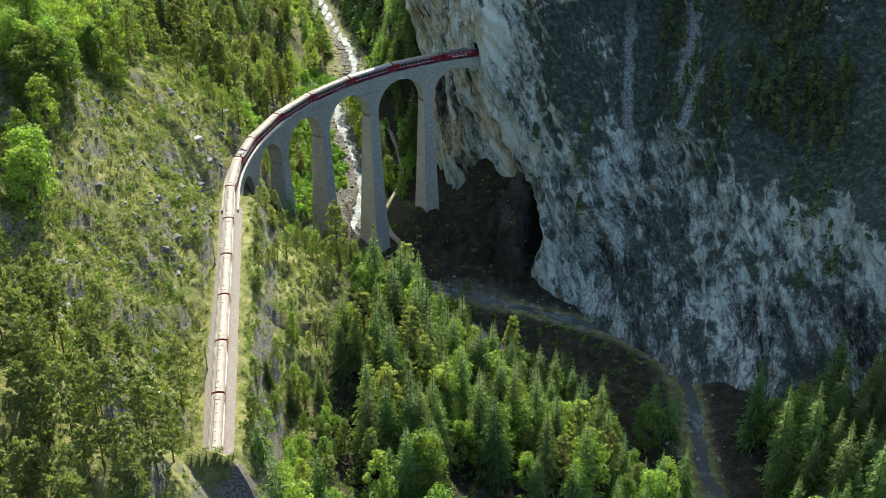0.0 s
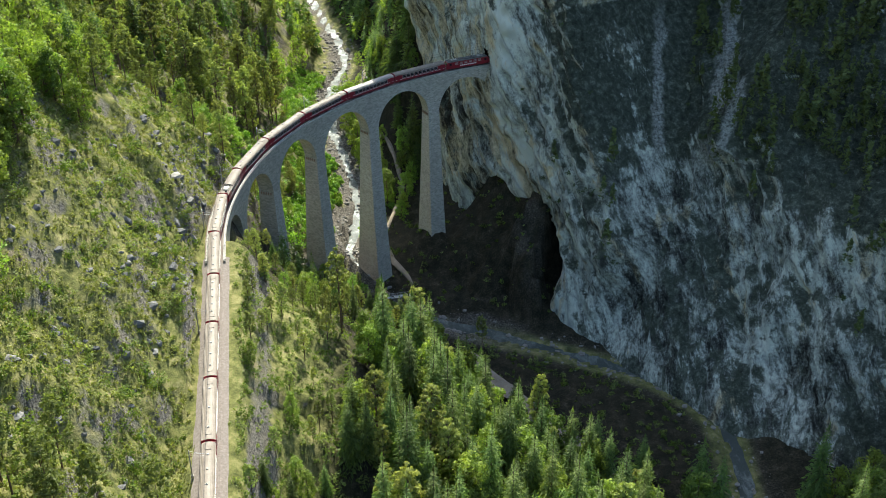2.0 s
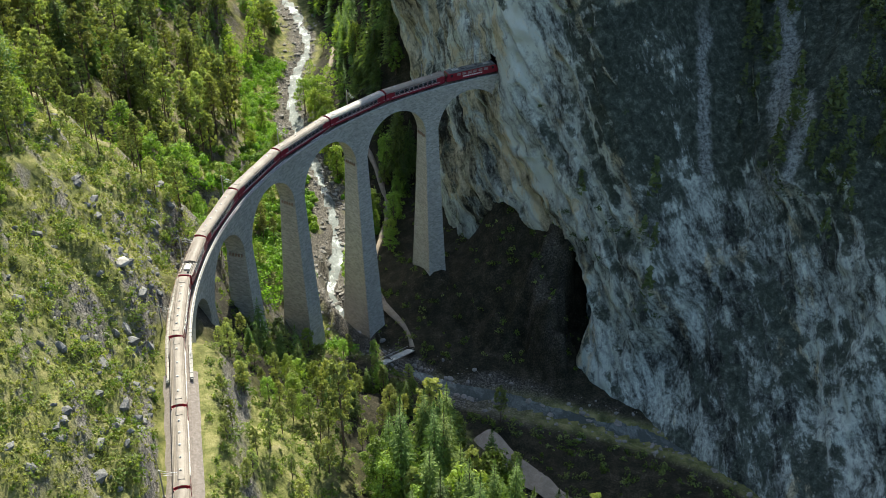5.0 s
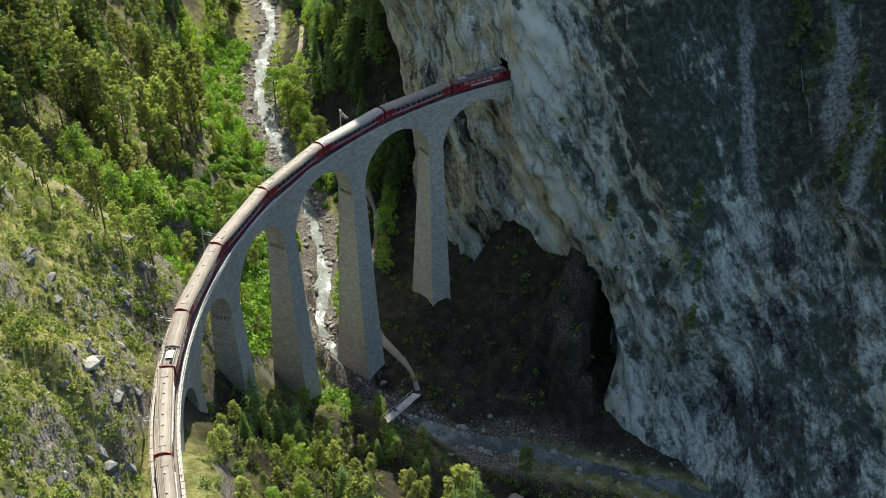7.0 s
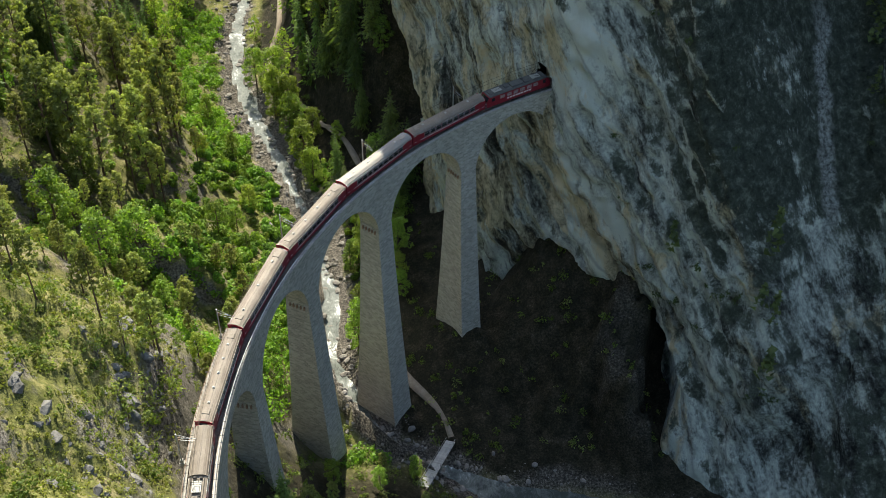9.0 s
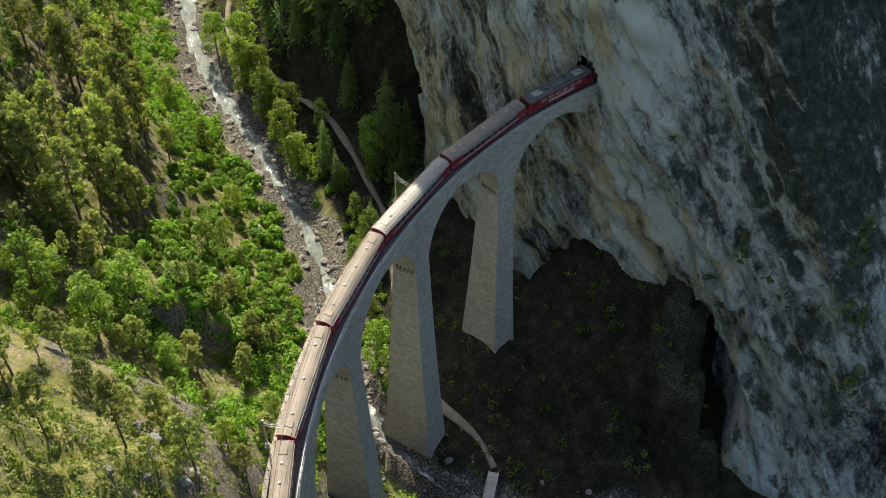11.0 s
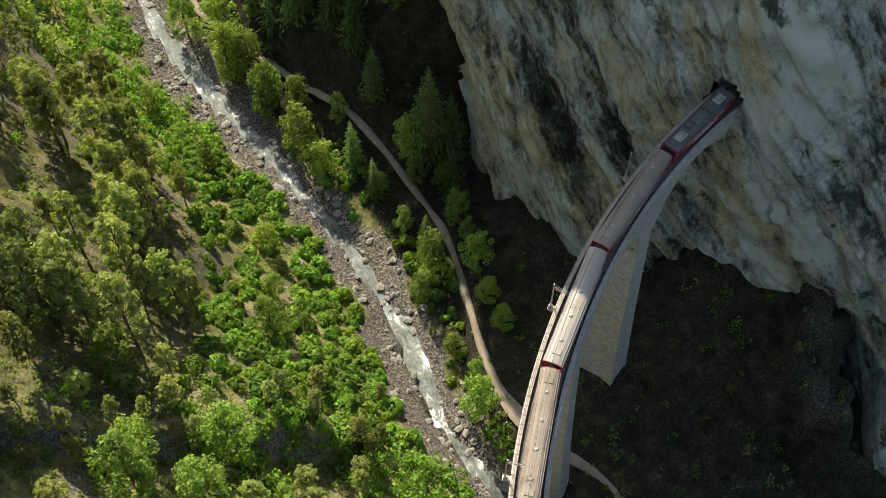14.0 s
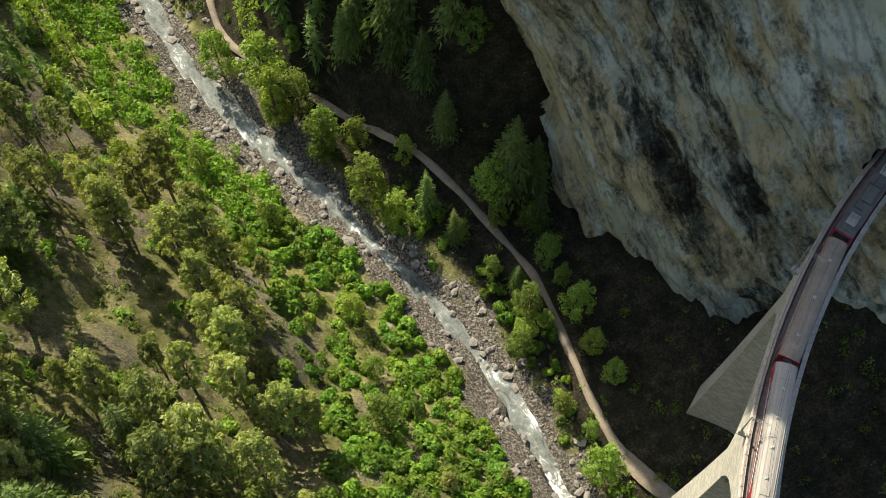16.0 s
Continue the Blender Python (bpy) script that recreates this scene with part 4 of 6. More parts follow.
def locomotive():
    L, W = 15.2, 1.36
    t = thing("locomotive", "red electric locomotive with grey roof equipment and two pantographs", "locomotive")
    prof = [(-L / 2, 0.85), (L / 2, 0.85), (L / 2, 1.9), (L / 2 - 0.65, 2.95), (-L / 2 + 0.65, 2.95), (-L / 2, 1.9)]
    b = Build()
    o = [(x, y, z) for y in (-W, W) for x, z in prof]
    b.add(o, [tuple(range(5, -1, -1)), tuple(range(6, 12))] + [(i, (i + 1) % 6, 6 + (i + 1) % 6, 6 + i) for i in range(6)])
    body = hang("body", b.mesh("body", RED), t)
    b = Build().box((0, 0, 3.02), (L - 1.4, 2 * W - 0.1, 0.16), cut=0.06)
    hang("roof", b.mesh("roof", DECK), t, "weathered dark grey roof deck")
    b = Build().box((0, 0, 0.7), (L - 1.0, 2.3, 0.32), cut=0.04).box((0, 0, 0.45), (3.2, 2.0, 0.5), cut=0.05)
    hang("underframe", b.mesh("underframe", BLACK), t)
    for y in (-W - 0.01, W + 0.01):
        for k in range(6):
            v = Build()
            for j in range(6):
                v.box((0, 0, -0.32 + j * 0.13), (1.15, 0.05, 0.06))
            hang("vent_grille", v.mesh("vent_grille", ROOF_GREY), body, "grey slatted air grille", Matrix.Translation((-4.0 + k * 1.6, y, 2.35)))
        for x in (-L / 2 + 1.5, L / 2 - 1.5):
            hang("side_window", Build().box((0, 0, 0), (0.7, 0.05, 0.75), cut=0.02).mesh("side_window", GLASS), body, m=Matrix.Translation((x, y, 2.3)))
            hang("cab_door", Build().box((0, 0, 0), (0.62, 0.04, 1.9), cut=0.02).mesh("cab_door", RED), body, m=Matrix.Translation((x - 0.95 * (1 if x > 0 else -1), y, 1.9)))
        # pale lettering band, not legible
        v = Build()
        for k in range(9):
            v.box((-2.6 + k * 0.66, y * 1.004, 1.55), (0.45, 0.02, 0.34))
        hang("white_marking", v.mesh("white_marking", CREAM), t, "row of pale bars on the red side")
    for sg in (-1, 1):
        m = pose(sg * (L / 2 - 0.32), 0, 2.42, 0, sg * -32, 0)
        hang("windscreen", Build().box((0, 0, 0), (0.05, 2.2, 0.85), cut=0.01).mesh("windscreen", GLASS), body, m=m)
        for y in (-0.85, 0.85):
            hang("headlight", Build().tube([(sg * (L / 2 - 0.02), y, 1.5), (sg * (L / 2 + 0.06), y, 1.5)], 0.13, 10).mesh("headlight", CREAM), body)
        hang("buffer", Build().tube([(sg * L / 2, 0, 0.85), (sg * (L / 2 + 0.4), 0, 0.85)], [0.14, 0.26], 10).mesh("buffer", BLACK), t)
        pantograph(t, sg * 4.6, 3.4, -sg)
    b = Build()
    for x, y, sx, sy, sz in ((0, 0, 2.6, 1.5, 0.34), (-2.2, 0.3, 0.9, 1.0, 0.3), (2.3, -0.3, 1.1, 0.9, 0.28), (-6.2, 0, 0.6, 1.5, 0.2), (6.2, 0, 0.6, 1.5, 0.2), (1.9, 0.7, 0.5, 0.3, 0.4)):
        b.box((x, y, 3.1 + sz / 2), (sx, sy, sz), cut=0.06)
    for y in (-1.05, 1.05):
        b.tube([(-6.4, y, 3.28), (6.4, y, 3.28)], 0.035, 5)
        for x in np.linspace(-6, 6, 7):
            b.tube([(x, y, 3.05), (x, y, 3.28)], 0.05, 6)
    hang("roof_equipment", b.mesh("roof_equipment", DECK), t)
    for x in (-4.3, 4.3):
        bogie(t, x)
    return t


def place_train():
    s = 3.2
    loco = locomotive()
    loco.matrix_basis = car_matrix(s + 7.6)
    s += 15.2 + 0.7
    rows = [(3, 18.3), (4, 18.3), (4, 18.3), (3, 18.3), (5, 18.3), (0, 13.2), (6, 18.3), (4, 18.3), (5, 18.3), (4, 18.3), (3, 18.3), (4, 18.3), (5, 18.3), (4, 18.3)]
    white = grainy("newer_roof", [(0.25, (0.22, 0.20, 0.175)), (0.75, (0.30, 0.28, 0.25))], 0.4, 5, 0.5, bumps=0.05)
    for k, (n, L) in enumerate(rows):
        if n == 0:
            c = driving_coach(L)
        else:
            pale = k == 1
            c = coach(L, white if pale else ROOF, np.linspace(-L / 2 + 3.4, L / 2 - 3.4, n), "red narrow-gauge coach with a " + ("clean whitish roof" if pale else "dusty beige roof and small vents"))
        c.matrix_basis = car_matrix(s + L / 2)
        s += L + 0.72


place_train()


# ---- furniture of the viaduct ----
def place_masts():
    b = Build()
    b.box((0, 0, 0.3), (0.5, 0.5, 0.6), cut=0.06)
    m = thing("catenary_mast", "slim grey steel overhead-line mast on the viaduct's edge", "mast", group="overhead-line masts")
    hang("foot", b.mesh("foot", COPING), m)
    hang("pole", Build().tube([(0, 0, 0), (0, 0, 6.3)], [0.13, 0.09], 8).mesh("pole", STEEL), m)
    a = Build().tube([(0, 0, 5.5), (2.7, 0, 5.25)], 0.04, 6).tube([(0, 0, 6.2), (2.2, 0, 5.32)], 0.025, 5).tube([(0.35, 0, 5.0), (2.6, 0, 4.75)], 0.03, 5)
    hang("bracket_arm", a.mesh("bracket_arm", STEEL), m)
    hang("insulator", Build().tube([(0.2, 0, 5.48), (0.5, 0, 5.45)], [0.1, 0.1], 8).tube([(0.2, 0, 5.02), (0.5, 0, 4.98)], [0.09, 0.09], 8).mesh("insulator", RUST), m)
    spots = [radians(t - TH_TUNNEL) * RADIUS for t in (117.0, 130.4, 144.2, 157.4, 171.0, 184.0)] + [S_START + 40, S_START + 85, S_START + 130]
    for k, s in enumerate(spots):
        at = on_line(s)
        p = at(3.15, -0.6 if s > S_START + 5 else -0.5)
        inward = at(0, 0) - at(1, 0)
        mat = Matrix.Translation(p) @ Matrix.Rotation(math.atan2(inward.y, inward.x), 4, "Z")
        if k == 0:
            m.matrix_basis = mat
        else:
            copy_thing(m, mat)
        if s < S_START + 5:
            bb = Build().sweep([(HALF + 0.08, -1.3), (3.5, -0.75), (3.5, -0.5), (HALF + 0.08, -0.5)], [on_line(s - 0.35), on_line(s + 0.35)])
            hang("mast_corbel", bb.mesh("mast_corbel", COPING), viaduct)
    for up, off in ((5.25, 0.2), (6.1, 0.1)):
        w = Build().tube([on_line(s)(off, up - (0 if up < 5.5 else 0)) for s in np.linspace(-30, S_END, 140)], 0.022, 4)
        tagged(new("overhead_wire", w.mesh("overhead_wire", BLACK)), "thin black overhead contact wire above the track", "wire", "overhead wires")


place_masts()


def place_railings():
    r = thing("railing", "rusty brown post-and-rail railing along the viaduct's edge", "railing", group="viaduct railings")
    for up in (0.75, 1.2):
        b = Build().tube([on_line(s)(HALF + 0.0, up) for s in np.linspace(1, 6 * PITCH_M + 12, 120)], 0.03, 5)
        hang("rail", b.mesh("rail", RUST), r)
    for s in np.arange(1.5, 6 * PITCH_M + 12, 2.1):
        at = on_line(s)
        hang("post", Build().tube([at(HALF, 0.25), at(HALF, 1.24)], 0.04, 5).mesh("post", RUST), r)
    h = thing("handrail", "white painted pipe handrail on the viaduct's inner parapet", "railing", group="viaduct railings")
    for t0, t1 in ((138.3, 140.8), (146.5, 189.0)):
        s0, s1 = radians(t0 - TH_TUNNEL) * RADIUS, radians(t1 - TH_TUNNEL) * RADIUS
        b = Build().tube([on_line(s)(-HALF + 0.05, 0.95) for s in np.linspace(s0, s1, 40)], 0.055, 5)
        hang("pipe", b.mesh("pipe", CREAM), h)
        for s in np.arange(s0 + 0.2, s1, 2.4):
            at = on_line(s)
            hang("post", Build().tube([at(-HALF + 0.05, 0.28), at(-HALF + 0.05, 0.95)], 0.035, 5).mesh("post", CREAM), h)


place_railings()


def place_barrier():
    t = thing("safety_barrier", "white cable barrier on posts along the slope", "barrier")
    pts = [(-60.5, 178.6), (-55.8, 177.7), (-54.2, 174.0), (-54.3, 168.5), (-55.2, 160.0), (-56.5, 150.0)]
    zs = [ground(np.array([x]), np.array([y]))[0][0] for x, y in pts]
    for up in (0.5, 0.9, 1.3):
        hang("cable", Build().tube([(x, y, z + up) for (x, y), z in zip(pts, zs)], 0.05, 4).mesh("cable", CREAM), t)
    for (x, y), z in zip(pts, zs):
        hang("post", Build().tube([(x, y, z - 0.4), (x, y, z + 1.5)], 0.08, 6).mesh("post", STEEL), t)


place_barrier()


# ---- plants ----
def quads_mesh(name, q, material, extra=None):
    """q: n x corners x 3."""
    q = np.asarray(q, float)
    n, k = q.shape[:2]
    me = bpy.data.meshes.new(name)
    me.vertices.add(n * k)
    me.vertices.foreach_set("co", q.reshape(-1))
    me.loops.add(n * k)
    me.loops.foreach_set("vertex_index", np.arange(n * k))
    me.polygons.add(n)
    me.polygons.foreach_set("loop_start", np.arange(n) * k)
    me.polygons.foreach_set("loop_total", np.full(n, k))
    me.materials.append(material)
    me.update(calc_edges=True)
    return me


def leaf_quads(rng, c, size, n_out=None, droop=0.0, aspect=1.5):
    """Small leaf sprays at the places c (n x 3), facing roughly outwards along n_out."""
    n = len(c)
    v = rng.normal(size=(n, 3))
    if n_out is not None:
        v = v * 0.5 + n_out
    v /= np.linalg.norm(v, axis=1, keepdims=True)
    a = np.cross(v, rng.normal(size=(n, 3)))
    a /= np.linalg.norm(a, axis=1, keepdims=True)
    b = np.cross(v, a)
    s = size * rng.uniform(0.6, 1.35, (n, 1))
    a, b = a * s * aspect / 2, b * s / 2
    a[:, 2] -= droop * s[:, 0]
    return np.stack([c - a * 0.8 - b * 0.9, c + a * 1.1, c - a * 0.5 + b], 1)


def spruce_meshes(seed, h=20.0, r=3.1, low=0.06):
    rng = np.random.default_rng(seed)
    out = []
    z = low * h
    while z < h * 0.985:
        t = (z / h - low) / (1 - low)
        L = r * (1 - t) ** 0.85 * rng.uniform(0.82, 1.1) + 0.18
        nb = int(rng.integers(7, 10)) if t < 0.8 else 5
        a0 = rng.uniform(0, 6.28)
        for k in range(nb):
            a = a0 + 6.283 * k / nb + rng.uniform(-0.25, 0.25)
            l = L * rng.uniform(0.7, 1.15)
            d = np.array([math.cos(a), math.sin(a), 0])
            side = np.array([-d[1], d[0], 0])
            tip_drop = (0.42 - 0.55 * t) * l
            z0 = z + rng.uniform(-0.25, 0.25)
            for f, w in ((0.38, 0.30), (0.58, 0.26), (0.80, 0.21), (1.0, 0.14)):
                for sg in (-1, 1):
                    g = f + rng.uniform(-0.06, 0.06)
                    root = d * l * (g - 0.26) + np.array([0, 0, z0 - tip_drop * max(g - 0.26, 0) ** 1.2])
                    tip = d * l * g * rng.uniform(0.95, 1.1) + side * sg * l * w * rng.uniform(0.6, 1.3) + np.array([0, 0, z0 - tip_drop * g ** 1.2 - rng.uniform(0.05, 0.2) * l])
                    wide = (side * sg * 0.35 + d * -0.65) * l * w * 0.7 + np.array([0, 0, rng.uniform(-0.14, 0.02) * l])
                    out.append([root + d * l * 0.05, tip, (root + tip) / 2 + wide * 1.15])
        z += h * 0.043 * (1.15 - 0.55 * t) * rng.uniform(0.85, 1.15)
    for k in range(3):
        a = k * 2.1
        w = np.array([math.cos(a), math.sin(a), 0]) * 0.22
        out.append([w + [0, 0, h * 0.93], [0, 0, h * 1.02], -w + [0, 0, h * 0.93]])
    trunk = Build().tube([(0, 0, -1.2), (0, 0, 0), (0.03, 0.02, h * 0.5), (0, 0, h * 0.96)], [0.34, 0.27, 0.15, 0.02], 7)
    return trunk.mesh("trunk", BARK), quads_mesh("crown", out, SPRUCE_GREEN)


def limb_tree(seed, h, spread, base, clumps, per, leaf, green, flat=0.75, trunk_r=0.26, top_heavy=0.3, puff=1.0, aspect=1.5):
    """A trunk with limbs, each ending in clumps of leaf sprays."""
    rng = np.random.default_rng(seed)
    t = Build()
    lean = rng.uniform(-0.05, 0.05, 2) * h
    axis = lambda f: np.array([lean[0] * f * f, lean[1] * f * f, h * f])
    t.tube([tuple(axis(f) + (np.array([0, 0, -1.2]) if f == 0 else 0)) for f in (0, 0.25, 0.5, 0.75, 0.93)], [trunk_r * 1.2, trunk_r, trunk_r * 0.75, trunk_r * 0.45, trunk_r * 0.12], 6)
    out = []
    for k in range(clumps):
        f = base + (0.97 - base) * ((k + rng.uniform(0, 1)) / clumps) ** (1 - top_heavy)
        a = k * 2.4 + rng.uniform(-0.5, 0.5)
        g = (f - base) / (1 - base)
        reach = spread * (math.sin(math.pi * min(0.18 + 0.80 * g, 1.0)) ** 0.7) * rng.uniform(0.45, 1.08)
        root = axis(max(f - 0.12 * rng.uniform(0.5, 1.2), 0.12))
        c = axis(f) + np.array([math.cos(a) * reach, math.sin(a) * reach, rng.uniform(-0.03, 0.04) * h])
        mid = (root + c) / 2 + np.array([0, 0, 0.02 * h])
        if k % 3 == 0:
            t.tube([tuple(root), tuple(mid), tuple(c)], [trunk_r * 0.32, trunk_r * 0.2, 0.02], 3, False)
        rad = spread * rng.uniform(0.26, 0.44) * puff
        v = rng.normal(size=(per, 3))
        v /= np.linalg.norm(v, axis=1, keepdims=True)
        rr = rad * rng.uniform(0.45, 1.0, (per, 1)) ** 0.6
        pts = c + v * rr * np.array([1, 1, flat])
        out.append(leaf_quads(rng, pts, leaf, v + np.array([0, 0, 0.4]), 0.08, aspect))
    return t.mesh("trunk", BARK), quads_mesh("crown", np.concatenate(out), green)


TREES = {}


def tree_kind(kind, name, label, sets):
    TREES[kind] = []
    for trunk, crown in sets:
        t = thing(name, label, "tree", group=kind)
        hang("trunk", trunk, t)
        hang("crown", crown, t)
        TREES[kind].append([t, 0])


tree_kind("spruces", "spruce_tree", "tall dark green conical spruce on the valley slope", [spruce_meshes(1, 19, 4.0), spruce_meshes(2, 20, 3.5, 0.1), spruce_meshes(3, 18, 4.4, 0.03)])
tree_kind("pines", "pine_tree", "olive green pine with a bare trunk and open crown", [limb_tree(11, 17, 2.5, 0.36, 78, 44, 0.27, PINE_GREEN, 0.45, 0.22, 0.2, 0.6, 2.3), limb_tree(12, 17, 2.1, 0.46, 70, 46, 0.26, PINE_GREEN, 0.4, 0.2, 0.25, 0.62, 2.3), limb_tree(13, 17, 2.8, 0.28, 84, 42, 0.27, PINE_GREEN, 0.45, 0.22, 0.15, 0.58, 2.3)])
tree_kind("broadleaved trees", "broadleaf_tree", "bright green leafy deciduous tree with a rounded crown", [limb_tree(21, 13, 3.2, 0.14, 40, 68, 0.31, LEAF_GREEN, 0.85, 0.2, 0.15, 0.85), limb_tree(22, 13, 2.7, 0.12, 38, 68, 0.30, LEAF_GREEN, 0.95, 0.18, 0.1, 0.85), limb_tree(23, 13, 3.6, 0.18, 42, 68, 0.32, LEAF_GREEN, 0.8, 0.22, 0.2, 0.85)])


def ground_z(x, y):
    return ground(np.array([float(x)]), np.array([float(y)]))[0][0]


def put_tree(kind, x, y, z, size, rng):
    i = int(rng.integers(0, 3))
    t, used = TREES[kind][i]
    m = Matrix.Translation((x, y, z - 0.25)) @ Matrix.Rotation(rng.uniform(-0.05, 0.05), 4, "X") @ Matrix.Rotation(rng.uniform(0, 6.283), 4, "Z")
    if used == 0:
        c = t
        c.matrix_basis = m @ Matrix.Diagonal((size, size, size, 1))
        TREES[kind][i][1] = 1
        return c
    c = copy_thing(t, m)
    c.matrix_basis = m @ Matrix.Diagonal((size * rng.uniform(0.88, 1.12), size * rng.uniform(0.88, 1.12), size * (1.22 if kind == "pines" and size > 0.75 else 1.0), 1))
    return c


def jitter_grid(rng, x0, x1, y0, y1, step):
    xs, ys = np.meshgrid(np.arange(x0, x1, step), np.arange(y0, y1, step))
    xs = xs.ravel() + rng.uniform(-0.45, 0.45, xs.size) * step
    ys = ys.ravel() + rng.uniform(-0.45, 0.45, ys.size) * step
    return xs, ys


def near_line(x, y):
    dx, dy = x[:, None] - LINE_P[None, :, 0], y[:, None] - LINE_P[None, :, 1]
    return np.hypot(dx, dy).min(1)


def arc_clear(x, y):
    r = np.hypot(x - CX, y - CY)
    return (np.abs(r - RADIUS) > 6.5) | (x > CX + 40) | (y < CY - 10)


def tree_field(x, y, d, rng):
    """Chances of spruce, pine and broadleaved tree at a spot (per 5 m cell)."""
    n = fbm(x / 26, y / 26, 3, 61) + 0.5
    line_x = np.interp(y, LINE_P[::-1, 1], LINE_P[::-1, 0])
    x60 = lerp(y, X60_Y, X60_X)
    sp, pi, br = np.zeros_like(x), np.zeros_like(x), np.zeros_like(x)
    left = d > 7
    # below the railway, south of the spur's end
    below = left & (y < 300) & (x > line_x + 7)
    e = smooth01(x, -44, -18)
    sp = np.where(below, 0.12 + 0.62 * e * (0.6 + 0.8 * (n - 0.4)), sp)
    br = np.where(below, 0.13 + 0.26 * (1 - np.abs(e - 0.45)) * smooth01(285 - y, 10, 60), br)
    pi = np.where(below, 0.16 * (1 - e) + 0.10, pi)
    belt = below & (x < line_x + 8 + 22 * smooth01(y, 205, 235))
    sp, br, pi = np.where(belt, 0.0, sp), np.where(belt, 0.05, br), np.where(belt, 0.34, pi)
    terrace = below & (to_line(x, y, VAL)[0] < 5)
    thin = np.where(terrace, np.where(y > 266, 0.0, 0.5), 0.8)
    sp, br, pi = np.where(below, sp * thin, sp), np.where(below, br * thin * 1.15, br), np.where(below, pi * thin, pi)
    tip = left & (y >= 276) & (y < 322) & (x > -56) & (x < -14)
    pi, br, sp = np.where(tip, 0.52, pi), np.where(tip, 0.16, br), np.where(tip, 0.14, sp)
    # steep meadow above the railway: trees only high up and to the south
    above = (x < line_x - 4) & (y < 330)
    hi = smooth01(-x, 84, 92) * smooth01(y, 190, 215)
    br = np.where(above, 0.75 * hi * (1 - smooth01(y, 300, 325)), br)
    pi = np.where(above, 0.7 * (1 - smooth01(y, 170, 190)) + 0.35 * hi * smooth01(y, 285, 315), pi)
    sp = np.where(above, 0.3 * hi * smooth01(y, 285, 315), sp)
    # wooded slope north of the spur
    s = d - 6
    north = left & (y >= 322)
    stand = smooth01(fbm(x / 17, y / 17, 3, 141) + 0.5, 0.38, 0.5)
    edge = 14 + 14 * smooth01(440 - y, 0, 40)
    wood = smooth01(s, edge, edge + 6) * (0.35 + 0.65 * stand) * (0.68 + 0.32 * smooth01(y, 412, 432))
    pi = np.where(north, wood * (0.58 - 0.3 * smooth01(y, 440, 500)) * smooth01(y, 310, 330) + 0.42 * (y < 392) * (y > 368) + 0.15 * (y <= 368), pi)
    sp = np.where(north, wood * (0.03 + 0.25 * smooth01(s, 40, 60) * smooth01(y, 415, 445) + 0.15 * smooth01(y, 440, 500)), sp)
    br = np.where(north, 0.07 * (1 - wood) + 0.12 * smooth01(y, 455, 490) * (s < 22), br)
    # right bank
    right = d < -7
    sp = np.where(right & (y > 420), np.where(d > -12, 0.0, np.where(d > -19, 0.3, 0.7)), sp)
    br = np.where(right & (y > 420), np.where(d > -19, 0.05, 0.14), br)
    br = np.where(right & (y > 470) & (d > -19), 0.4, br)
    sr = right & (y < 252) & (y > 60) & (d < -15)
    sp, br = np.where(sr, 0.5, sp), np.where(sr, 0.05, br)
    return sp, pi, br


LONE = (250, 235, 170)          # trees of each kind that stand alone


